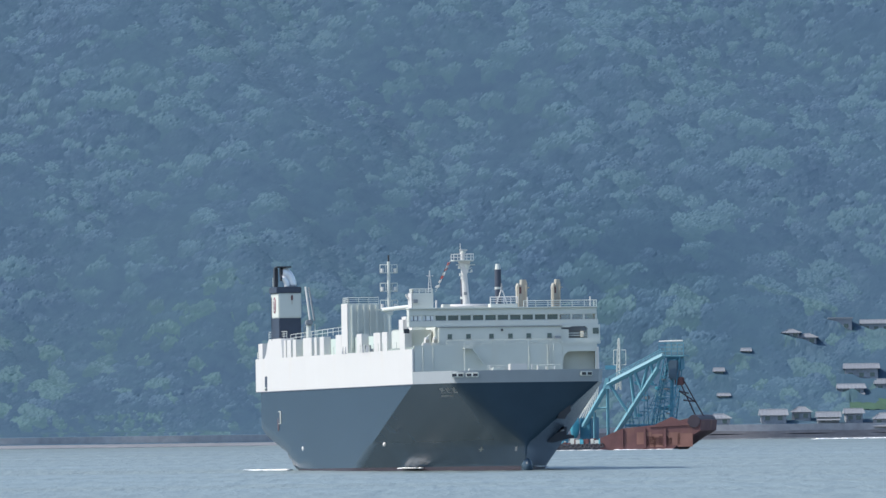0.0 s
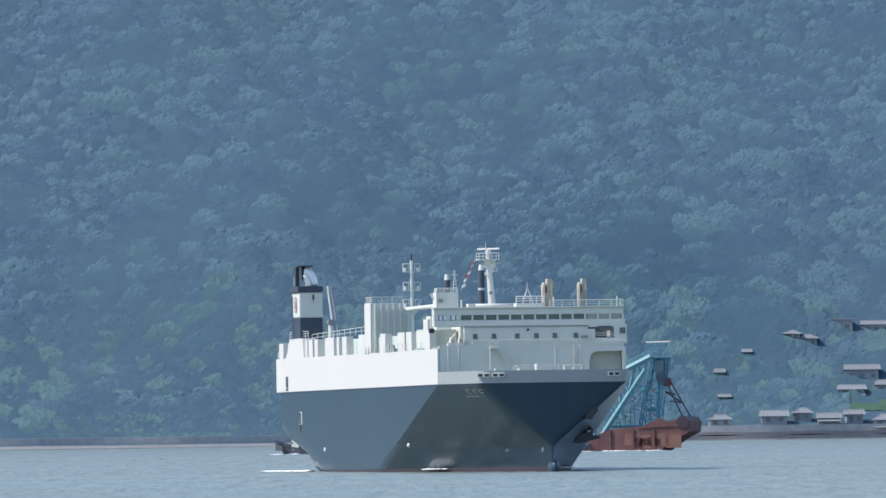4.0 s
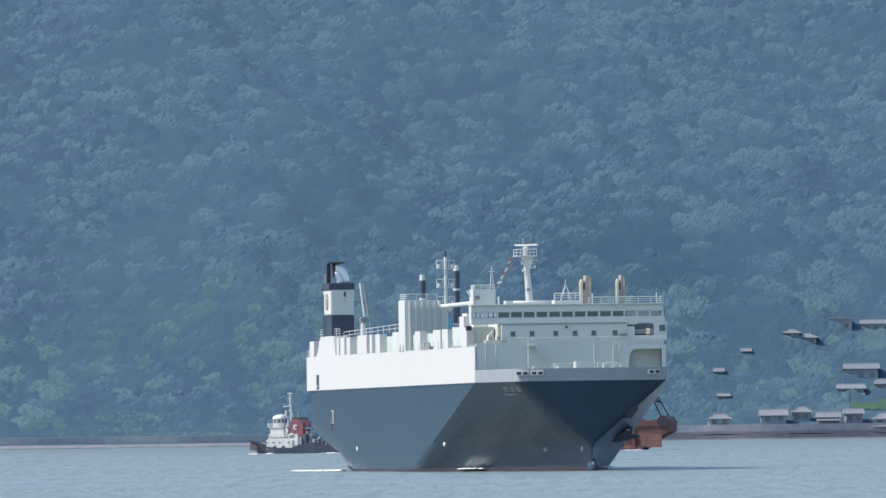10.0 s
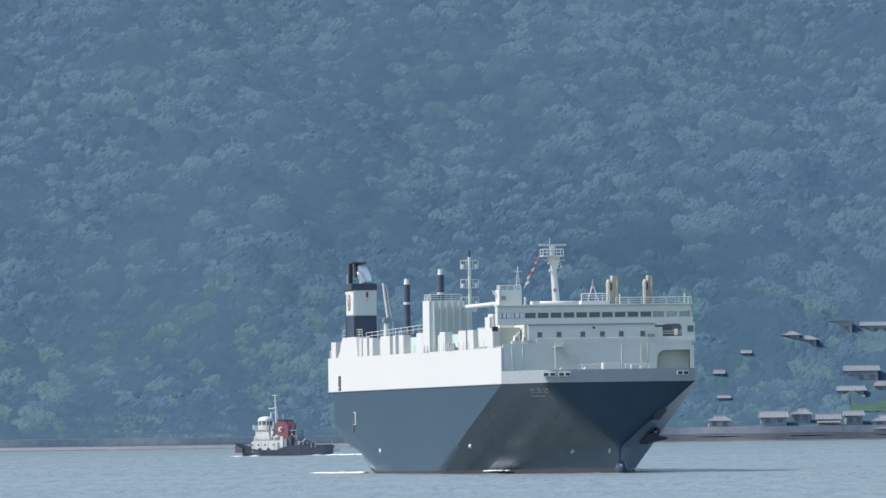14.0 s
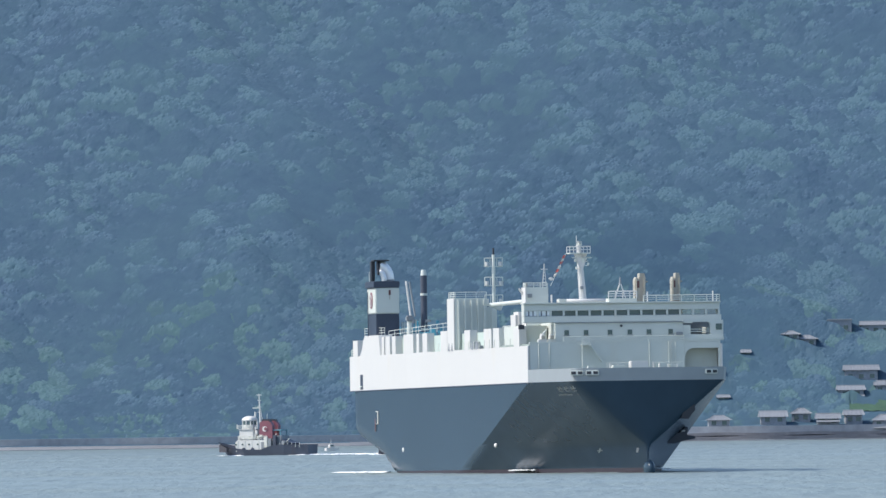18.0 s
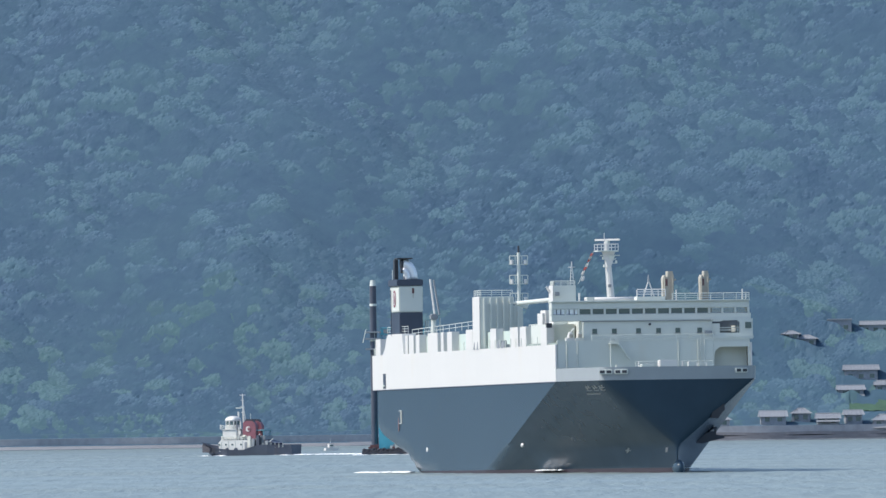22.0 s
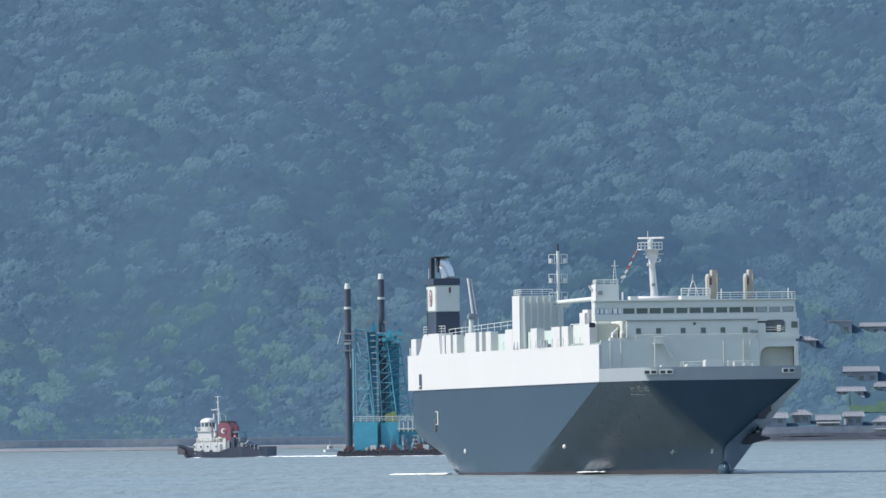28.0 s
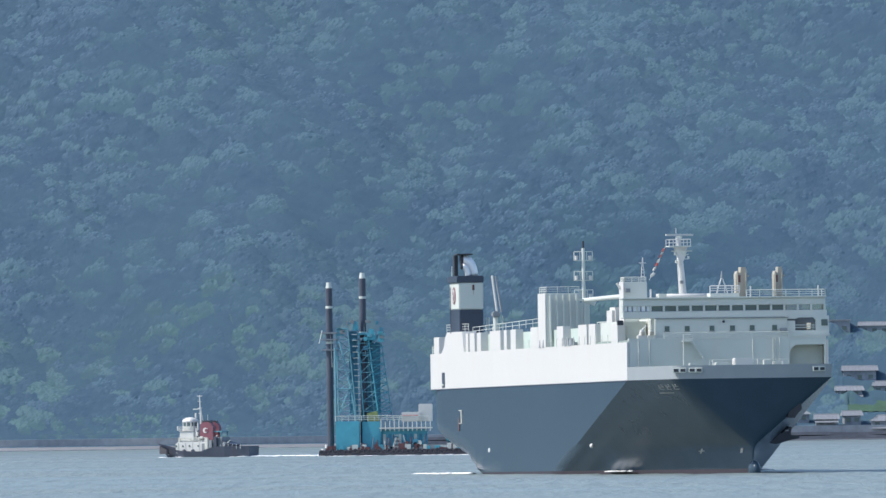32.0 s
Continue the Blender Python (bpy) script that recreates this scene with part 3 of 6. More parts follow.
curve = [(20.6, -11.2 - 1.35 * (1 - math.cos(t)), 26.2 + 2.15 * math.sin(t)) for t in [i * math.pi / 18 for i in range(10)]]
bent_pipe("exhaust_pipe", curve, 0.72, M_STEEL, funnel, "bright curved exhaust pipe")
low_pipe = [(21.4, -12.0 - 0.7 * (1 - math.cos(t)), 26.2 + 1.25 * math.sin(t)) for t in [i * math.pi / 18 for i in range(10)]]
bent_pipe("exhaust_pipe", low_pipe, 0.38, M_STEEL, funnel, "smaller bright exhaust pipe")
tube("pipe_mouth", (21.4, -12.72, 27.45), (21.4, -12.95, 27.45), 0.40, M_BLACK, funnel)
tube("pipe_mouth", (20.6, -12.56, 28.35), (20.6, -12.85, 28.35), 0.74, M_BLACK, funnel)
box("exhaust_head", (19.0, -13.45, 28.95), (21.6, -11.3, 29.15), M_BLACK, funnel, "black exhaust hood", bevel=0.06)
box("exhaust_head", (18.6, -13.55, 26.2), (20.0, -13.05, 29.0), M_BLACK, funnel, bevel=0.1)
for y in (-13.2, -10.1):
    rod("whip_aerial", (16.0, y, 26.2), (16.0, y, 27.6), 0.05, M_PALE, funnel)
for y in (-9.5, -9.2):
    rod("pipe_run", (21.0, y, 18.3), (21.0, y, 20.6), 0.12, M_PALE, funnel)
rod("pipe_run", (16.2, -13.5, 18.6), (16.2, -13.5, 24.8), 0.06, M_NAVY, funnel)

# provision crane on the quarter
crane = tube("provision_crane", (45.0, -12.5, 16.0), (45.0, -12.5, 20.6), 0.34, M_PALE, ship, "white slewing deck crane with a raised jib")
box("crane_head", (44.3, -12.95, 20.4), (45.7, -12.0, 21.2), M_GREY, crane, bevel=0.15)
rod("jib", (44.5, -12.2, 20.9), (44.2, -12.75, 25.9), 0.15, M_WHITE, crane)
rod("jib_stay", (45.0, -11.7, 21.1), (44.2, -12.3, 25.8), 0.14, M_GREY, crane)
rod("crane_ladder", (45.0, -11.6, 18.4), (45.0, -11.6, 20.6), 0.10, M_PALE, crane)

# forward house, from the deck up
box("front_wall", (WALL_X - 0.3, -12.5, BAND), (WALL_X, 7.84, 16.35), M_PALE, ship, "pale grey front wall of the superstructure", bevel=0.05)
def rounded(y0, y1, z0, z1, r, n=6):
    pts = [(y1, z0), (y1, z1)]
    pts += [(y0 + r - r * math.sin(t), z1 - r + r * math.cos(t)) for t in [i * math.pi / 2 / n for i in range(n + 1)]]
    return pts + [(y0, z0)]
inner = rounded(7.9, 12.27, 12.2, 15.5, 1.1)
prism("portal_frame", [(12.52, BAND), (12.52, 16.35), (7.84, 16.35), (7.84, 12.2)] + inner[::-1][1:-1] + [(12.27, BAND)], "x", WALL_X - 0.3, WALL_X, M_PALE, ship, "rounded portal opening in the front wall")
box("portal_back", (137.6, 7.0, BAND), (137.8, 12.5, 15.9), M_PALE, ship)
box("upper_deck", (118.0, -12.53, 16.0), (WALL_X - 0.06, 12.53, 16.3), M_DECK, ship)
box("deck_lip", (WALL_X - 0.6, -12.52, 16.30), (WALL_X + 0.04, 12.52, 16.5), M_PALE, ship)
for y in (-11.3, -9.9, 3.2, 6.1):
    rod("pipe_run", (WALL_X + 0.08, y, 12.8), (WALL_X + 0.08, y, 16.3), 0.06, M_PALE, ship)
for x in (140.2, 141.0):
    rod("stair_stringer", (x, -4.7, 16.07), (x, -3.2, 13.86), 0.08, M_PALE, ship)
for k in range(8):
    box("stair_tread", (140.2, -4.65 + k * 0.19, 15.85 - k * 0.27), (141.0, -4.45 + k * 0.19, 15.9 - k * 0.27), M_PALE, ship, bevel=0.0)
box("stair_landing", (WALL_X, -5.87, 15.97), (141.1, -4.69, 16.09), M_PALE, ship)
rod("landing_strut", (141.0, -5.8, 12.6), (141.0, -5.8, 16.0), 0.07, M_PALE, ship)
railing(ship, [(141.0, -5.8, 16.09), (141.0, -4.7, 16.09)], 0.8, M_PALE, 0.6, r=0.03)
for y in (5.75, 6.6):
    rod("ladder_rail", (WALL_X + 0.12, y, 13.0), (WALL_X + 0.12, y, 16.4), 0.05, M_PALE, ship)
railing(ship, [(WALL_X - 0.1, -8.0, 16.5), (WALL_X - 0.1, 7.8, 16.5)], 0.65, M_PALE, 1.6, r=0.03)

acc = box("accommodation", (118.0, -8.8, 16.3), (138.0, 8.0, 19.0), M_PALE, ship, "pale accommodation block under the bridge", bevel=0.06)
acc_gutter = box("gutter", (138.0, -8.9, 18.9), (138.2, 8.1, 19.0), M_GREY, acc, bevel=0.0)
for y in (-7.3, -4.75, -1.6, 1.0, 3.5, 6.35):
    box("cabin_window", (137.98, y - 0.30, 17.4), (138.06, y + 0.30, 18.0), M_GLASS, acc, bevel=0.0)
    box("window_frame", (137.97, y - 0.38, 17.28), (138.08, y + 0.38, 17.37), M_GREY, acc, bevel=0.0)
tube("search_light", (138.3, -0.2, 18.5), (138.5, -0.2, 18.5), 0.17, M_BLACK, acc)
box("wall_box", (138.0, 7.0, 17.2), (138.35, 7.9, 17.6), M_GREY, acc)
# port wing house with an opening and rails
wing = prism("wing_house", [(8.0, 16.62), (13.3, 16.62), (13.3, 19.1), (8.0, 19.1), (8.0, 18.75), (9.1, 18.75), (9.5, 18.9), (11.3, 18.9), (11.6, 18.6), (11.6, 17.3), (9.0, 17.3), (9.0, 18.5), (8.0, 18.5)], "x", 137.2, 137.9, M_PALE, ship, "pale wing house with a wide opening")
box("wing_back", (132.0, 8.0, 16.3), (132.3, 13.2, 19.0), M_GREY, wing)
for z in (17.65, 17.95):
    rod("opening_rail", (137.6, 9.0, z), (137.6, 11.6, z), 0.06, M_PALE, wing)
box("wing_window", (137.85, 12.3, 17.85), (138.0, 13.1, 18.65), M_GLASS, wing)
box("wing_lip", (136.8, 7.9, 16.5), (138.1, 13.35, 17.0), M_PALE, wing, bevel=0.08)
rod("wing_pillar", (139.2, 12.45, 12.6), (139.2, 12.45, 16.4), 0.1, M_PALE, ship)

# starboard wing deck: lifesaving gear
box("wing_deck_wall", (120.0, -12.4, 16.3), (133.0, -9.0, 18.7), M_PALE, ship)
for k, (x, y) in enumerate(((138.0, -10.5), (138.2, -9.4))):
    bm = bmesh.new()
    add_tube(bm, (x, y, 16.5), (x, y, 17.6), 0.45, 0.25)
    add_box(bm, (x - 0.5, y - 0.6, 16.3), (x + 0.5, y + 0.6, 16.9), 0.1)
    part("life_raft_davit", bm, M_WHITE if k == 0 else M_CREAM, ship, "white life raft davit")
    box("float_ring", (x + 0.4, y - 0.2, 16.9), (x + 0.6, y + 0.3, 17.35), M_TAN, ship)
rod("davit_arm", (138.0, -10.5, 17.5), (138.0, -9.9, 18.1), 0.10, M_PALE, ship)
box("wing_light_box", (136.6, -13.4, 18.2), (137.4, -12.7, 18.8), M_BLACK, ship)

# bridge
bridge = box("bridge_sill", (135.2, -12.7, 19.0), (137.2, 13.2, 19.85), M_PALE, ship, "full width navigation bridge with a row of dark windows", bevel=0.06)
box("bridge_top", (135.2, -12.7, 20.54), (137.2, 13.0, 21.4), M_PALE, bridge, bevel=0.05)
box("bridge_roof", (134.9, -12.8, 21.4), (137.5, 13.1, 21.6), M_PALE, bridge, bevel=0.06)
box("wheelhouse", (122.0, -8.0, 19.0), (135.2, 8.0, 21.5), M_PALE, bridge, "pale wheelhouse block behind the bridge", bevel=0.05)
YS = [-12.6 + 25.5 * i / 15 for i in range(16)]
for i, y in enumerate(YS):
    box("mullion", (136.7, y - 0.13, 19.85), (137.2, y + 0.13, 20.54), M_PALE, bridge, bevel=0.02)
    if i < 15:
        pane = box("bridge_window", (136.92, y + 0.13, 19.85), (136.97, YS[i + 1] - 0.13, 20.54), M_LIT_PANE if i < 2 else M_PANE if i > 11 else M_GLASS, bridge, bevel=0.0)
        box("window_gasket", (136.97, y + 0.13, 19.85), (137.06, YS[i + 1] - 0.13, 19.91), M_GREY, pane, bevel=0.0)
for y in (-12.05, -11.5, -10.4, -9.75):
    box("window_bar", (136.97, y - 0.05, 19.87), (137.08, y + 0.05, 20.52), M_NAVY, bridge, bevel=0.0)
box("bridge_inner_wall", (135.3, -7.4, 19.85), (135.5, 8.4, 20.54), M_GREY, bridge, bevel=0.0)
for side in (-12.7, 12.8):
    box("wing_end", (135.2, side, 19.85), (136.6, side + 0.2, 20.54), M_PALE, bridge, bevel=0.0)
railing(ship, [(137.2, 3.0, 21.6), (137.2, 13.0, 21.6), (135.0, 13.0, 21.6)], 0.8, M_PALE, 1.6)
roof_house = box("roof_house", (124.0, -10.6, 16.3), (127.0, -7.7, 23.75), M_PALE, ship, "narrow pale house rising beside the wheelhouse", bevel=0.06)
box("white_side", (124.0, -10.72, 16.3), (127.0, -10.60, 23.75), M_WHITE, roof_house, bevel=0.0)
box("lookout_box", (126.9, -10.5, 22.4), (127.4, -9.9, 22.9), M_GREY, roof_house)
rod("flood_light_arm", (125.0, -10.7, 22.8), (125.0, -11.2, 23.6), 0.14, M_WHITE, roof_house)
railing(ship, [(124.2, -10.5, 23.75), (126.8, -10.5, 23.75), (126.8, -7.8, 23.75)], 0.55, M_PALE, 1.0)
rod("radio_mast", (125.0, -8.1, 23.75), (125.0, -7.85, 26.8), 0.05, M_WHITE, ship)
rod("radio_mast", (125.0, -7.6, 23.75), (125.0, -7.85, 26.8), 0.05, M_WHITE, ship)
for i in range(6):
    rod("lattice_rung", (125.0, -8.1 + i * 0.04, 24.0 + i * 0.42), (125.0, -7.6 - i * 0.04, 24.0 + i * 0.42), 0.04, M_WHITE, ship)
rod("lattice_rung", (125.0, -8.3, 26.1), (125.0, -7.4, 26.1), 0.04, M_WHITE, ship)

# main mast with radar platform
mast = tube("main_mast", (127.5, -3.2, 21.4), (127.5, -3.65, 27.9), 0.52, M_WHITE, ship, "white tapered mast with a railed radar platform", r2=0.36)
tube("mast_knuckle", (127.6, -3.25, 26.2), (127.6, -3.15, 27.5), 0.12, M_PALE, mast, r2=0.5)
box("radar_platform", (126.4, -5.15, 28.0), (128.8, -2.35, 28.15), M_PALE, mast)
rl = railing(mast, [(128.7, -5.1, 28.15), (128.7, -2.4, 28.15)], 0.8, M_WHITE, 0.9, r=0.045, rails=2, name="platform_rail")
railing(mast, [(126.5, -5.1, 28.15), (126.5, -2.4, 28.15)], 0.8, M_WHITE, 0.9, r=0.045, rails=2, name="platform_rail")
tube("mast_head", (127.5, -3.7, 28.0), (127.5, -3.7, 29.2), 0.36, M_WHITE, mast)
tube("radar_pedestal", (127.6, -3.6, 29.1), (127.6, -3.6, 29.4), 0.32, M_PALE, mast)
box("lower_yard", (127.3, -4.6, 27.45), (127.7, -2.0, 27.57), M_PALE, mast)
prism("mast_bracket", [(-4.3, 28.0), (-2.7, 28.0), (-3.0, 26.6), (-3.45, 25.7), (-3.5, 25.7), (-3.9, 26.8)], "x", 127.2, 127.9, M_WHITE, mast)
for k in range(9):
    rod("mast_rung", (128.0, -3.75, 22.2 + k * 0.5), (128.0, -3.45, 22.2 + k * 0.5), 0.03, M_PALE, mast)
for y, z in ((-4.25, 27.0), (-2.55, 26.5), (-4.1, 26.0)):
    tube("navigation_lamp", (127.9, y, z), (127.9, y, z + 0.35), 0.13, M_PALE, mast)
    rod("lamp_arm", (127.7, -3.5, z), (127.9, y, z), 0.04, M_PALE, mast)
rod("lamp_bracket", (127.6, -3.0, 26.9), (127.6, -2.5, 27.1), 0.06, M_PALE, mast)
rod("whip_aerial", (127.5, -4.0, 29.2), (127.5, -4.0, 30.4), 0.04, M_WHITE, mast)
box("mast_light", (128.0, -3.7, 23.4), (128.4, -3.3, 23.8), M_GREY, mast)
radar = new("radar_scanner")
radar.parent, radar.location = ship, (127.6, -3.6, 29.5)
tagged(radar, "white rotating radar scanner bar")
box("scanner_bar", (-0.14, -1.95, -0.1), (0.14, 1.95, 0.14), M_WHITE, radar, bevel=0.05)
# roof gear
bm = add_tube(bmesh.new(), (130.5, -7.2, 21.85), (130.5, 0.2, 21.85), 0.27)
part("roof_locker", bm, M_WHITE, ship, "long white cylinder on the wheelhouse roof", smooth=True)
for y in (-6.4, -3.2, -0.4):
    box("locker_saddle", (130.1, y - 0.15, 21.5), (130.9, y + 0.15, 21.8), M_PALE, ship)
stand = box("compass_stand", (131.8, -1.0, 21.5), (134.0, 2.7, 22.1), M_PALE, ship, "railed compass platform")
railing(stand, [(134.0, -1.0, 22.1), (134.0, 2.7, 22.1)], 0.9, M_WHITE, 0.9, r=0.06)
for q in (-0.7, 0.7):
    rod("tripod_leg", (132.5, 0.8 + q, 22.1), (132.5, 0.8, 24.2), 0.08, M_WHITE, stand)
tube("compass_lamp", (132.5, 0.8, 24.0), (132.5, 0.8, 24.9), 0.18, M_GREY, stand, r2=0.06)
for y, w in ((5.65, 0.7), (10.4, 0.55)):
    pst = box("vent_post", (118.8, y - w, 16.3), (120.4, y + w, 24.1), M_TAN, ship, "tan ventilator post with a hooded top", bevel=0.12)
    prism("post_cap", [(y - w, 24.0), (y + w, 24.0), (y + w, 24.9), (y + w * 0.75, 25.5), (y - w * 0.1, 25.5), (y - w * 0.2, 24.7), (y - w * 0.75, 25.0), (y - w, 24.6)], "x", 118.8, 120.4, M_TAN, pst)
    box("rust_patch", (120.4, y - w * 0.8, 23.6), (120.47, y - w * 0.2, 24.5), M_RUST, pst, bevel=0.0)
    box("lamp_bracket", (119.2, y + w, 24.3), (120.0, y + w + 0.35, 24.5), M_TAN, pst)
    for q in (-0.75, 0.75):
        rod("post_ladder", (120.5, y + w * q, 21.0), (120.5, y + w * q, 24.8), 0.08, M_TAN, pst)
for y in (3.6, 12.2):
    rod("roof_lamp_post", (136.8, y, 21.6), (136.8, y, 22.9), 0.09, M_WHITE, ship)
rod("roof_lamp_post", (130.0, -7.8, 21.5), (130.0, -7.8, 22.7), 0.12, M_WHITE, ship)
box("roof_box", (133.5, -7.6, 21.5), (134.4, -6.6, 22.1), M_PALE, ship)

# signal flags on a halyard from the platform
rod("halyard", (127.6, -5.4, 28.1), (127.6, -7.5, 23.9), 0.03, M_PALE, ship)
for k, (f, m) in enumerate(((0.08, M_RED), (0.22, M_WHITE), (0.32, M_RED), (0.52, M_WHITE), (0.66, M_RED), (0.84, M_WHITE))):
    p = Vector((127.6, -5.45, 28.1)).lerp(Vector((127.6, -7.0, 25.0)), f)
    bm = bmesh.new()
    g = [[bm.verts.new((p.x + 0.08 * math.sin(i * 1.7 + k), p.y - 0.16 + i * 0.11 - j * 0.10, p.z - j * 0.2)) for i in range(4)] for j in range(3)]
    for a, b in zip(g, g[1:]):
        for i in range(3):
            bm.faces.new((a[i], a[i + 1], b[i + 1], b[i]))
    bmesh.ops.solidify(bm, geom=list(bm.faces), thickness=0.03)
    part("signal_flag", bm, m, ship, "red signal flag" if m is M_RED else "dark signal flag" if m is M_BLACK else "white signal flag")
bm = bmesh.new()
bmesh.ops.create_icosphere(bm, subdivisions=2, radius=0.32, matrix=Matrix.Translation((127.6, -7.2, 24.6)) @ Euler((0.4, 0.3, 0)).to_matrix().to_4x4() @ Matrix.Diagonal((0.3, 1.2, 0.6, 1)))
bm.transform(Matrix.Translation((-127.6, 7.0, -25.0)))
tail_flag = part("signal_flag", bm, M_WHITE, ship, "white bundled flag")
tail_flag.location = (127.6, -7.0, 25.0)

# mooring deck on the bow
for (x, y) in ((148.6, -7.0), (148.4, -5.4), (146.0, 8.4), (145.0, 6.8)):
    bm = add_tube(bmesh.new(), (x, y - 0.9, 11.95), (x, y + 0.9, 11.95), 0.42)
    add_box(bm, (x - 0.6, y - 0.95, BAND), (x + 0.6, y + 0.95, 11.8), 0.08)
    part("mooring_winch", bm, M_GREY, ship, "dark grey mooring winch")
for y in (-9.4, -7.5, 8.0):
    k = math.copysign(1, y)
    x = bow_x(abs(y), BAND, int(k))
    m = pose(x + 0.3, y, 0, 0, 0, k * 60 if abs(y) > 9.8 else k * 14)
    bm = add_box(bmesh.new(), (-0.4, -0.85, 12.05), (0.14, 0.85, 12.66), 0.07)
    bm.transform(m)
    lead = part("fairlead", bm, M_PALE, ship, "pale fairlead in the bulwark")
    for q in (-0.42, 0.42):
        bm = add_box(bmesh.new(), (0.10, q - 0.30, 12.17), (0.16, q + 0.30, 12.54), 0.0)
        bm.transform(m)
        part("fairlead_hole", bm, M_BLACK, lead)
box("winch_house", (147.2, -0.9, BAND), (149.0, 1.4, 13.85), M_WHITE, ship, "white winch house on the bow", bevel=0.1)
box("winch_house", (147.0, -3.2, BAND), (148.6, -1.5, 13.35), M_PALE, ship, bevel=0.1)
for y in (-3.4, -2.3, 2.3, 3.1, 4.2, 5.4):
    rod("bow_post", (147.6, y, BAND), (147.6, y, 13.6 + 0.2 * math.sin(y)), 0.08, M_WHITE, ship)
for x, y, h in ((146.4, 3.6, 13.6), (146.0, 5.0, 13.4), (145.6, -5.6, 13.3)):
    box("deck_locker", (x, y - 0.5, BAND), (x + 0.9, y + 0.5, h), M_PALE, ship, bevel=0.08)
railing(ship, [(146.6, -3.6, 12.9), (146.6, 6.4, 12.9)], 0.75, M_PALE, 1.3, r=0.035)
for z in (11.55, 11.85, 12.15):
    rod("chock_bar", (140.0, -12.55, z), (142.4, -12.0, z), 0.07, M_WHITE, ship)


# port anchor stowed under its dark housing
bol = prism("anchor_housing", [(6.6, 3.35), (8.0, 3.2), (9.4, 3.55), (10.85, 3.85), (10.85, 4.15), (9.75, 4.3), (9.9, 5.3), (9.6, 5.35), (9.0, 4.7), (8.2, 4.4), (7.4, 3.9), (6.6, 4.2)], "x", 128.6, 130.2, M_NAVY, ship, "dark anchor and its housing on the port bow")
box("hawse_lip", (129.6, 9.0, 4.75), (130.3, 9.5, 4.95), M_WHITE, bol)
bolster = prism("anchor_pocket", [(4.3, 6.5), (5.2, 6.3), (5.6, 6.9), (6.1, 7.4), (6.0, 8.3), (5.3, 8.7), (5.1, 8.0), (4.6, 7.6)], "x", 155.2, 156.1, M_BLACK, ship, "dark angular anchor pocket on the bow knuckle")
box("pocket_lip", (155.3, 4.2, 6.35), (156.2, 5.0, 6.5), M_BLACK, bolster)
bulb = bmesh.new()
bmesh.ops.create_uvsphere(bulb, u_segments=16, v_segments=10, radius=1.0, matrix=Matrix.Translation((155.6, 0.1, 0.0)) @ Matrix.Diagonal((1.7, 0.75, 1.15, 1)))
part("bulb_top", bulb, M_HULL, ship, "rounded top of the bulbous stem at the waterline", smooth=True)

def hull_mark(name, y0, y1, z0, z1, material, label="", lean=0.0):
    """A plain painted mark laid on the bow plating, 4 mm proud."""
    bm = bmesh.new()
    n = 5
    rows = []
    for j in range(4):
        z = z0 + (z1 - z0) * j / 3
        row = []
        for i in range(n + 1):
            y = y0 + (y1 - y0) * i / n - lean * (z - 10.2)
            lo, hi = shoulder_x(z), stem_x(z)
            for _ in range(40):
                mid = (lo + hi) / 2
                if hull_at(mid, z) > abs(y):
                    lo = mid
                else:
                    hi = mid
            e = 0.05
            nx = (hull_at(lo - e, z) - hull_at(lo + e, z)) / (2 * e)
            nz = (hull_at(lo, z + e) - hull_at(lo, z - e)) / (2 * e)
            nv = Vector((nx, math.copysign(1.0, y), -nz)).normalized() * 0.025
            row.append(bm.verts.new(Vector((lo, y, z)) + nv))
        rows.append(row)
    for a, b in zip(rows, rows[1:]):
        for i in range(n):
            bm.faces.new((a[i], a[i + 1], b[i + 1], b[i]))
    bmesh.ops.solidify(bm, geom=list(bm.faces), thickness=0.02)
    return part(name, bm, material, ship, label)


# ship's name: three characters and a line of small letters, as plain bars
for y in (-10.0, -9.55, -9.1):
    for y0, y1, z0, z1 in ((-0.15, -0.07, 10.05, 10.65), (-0.06, 0.16, 10.36, 10.46), (-0.05, 0.16, 10.05, 10.14), (0.0, 0.09, 10.48, 10.72)):
        hull_mark("name_bar", y + y0, y + y1, z0, z1, M_WHITE, lean=0.84)
hull_mark("name_bar", -10.35, -9.4, 9.58, 9.72, M_WHITE, lean=0.84)
# bow thruster signs and draught marks near the stem
hull_mark("bow_mark", -3.75, -3.35, 2.35, 2.45, M_PALE)
hull_mark("bow_mark", -3.62, -3.50, 2.1, 2.7, M_PALE)
hull_mark("bow_mark", -0.9, -0.74, 2.1, 2.7, M_WHITE)

# the gear of the narrow side decks stands in line with the plating
for ob in list(ship.children):
    corner = [ob.matrix_local @ Vector(c) for c in ob.bound_box] if ob.type == "MESH" else [ob.location]
    mid = sum(corner, Vector()) / len(corner)
    if (abs(mid.y) > 11.2 or ob is vent_house) and mid.x < 138.5 and ob.name.split(".")[0] not in ("hull", "wing_light_box", "wing_pillar", "side_plate", "transom_plate", "weather_deck", "rubbing_strake"):
        ob.location += Vector((-4.5, 0.75, 0)) if mid.y < 0 else Vector((0, -0.75, 0))


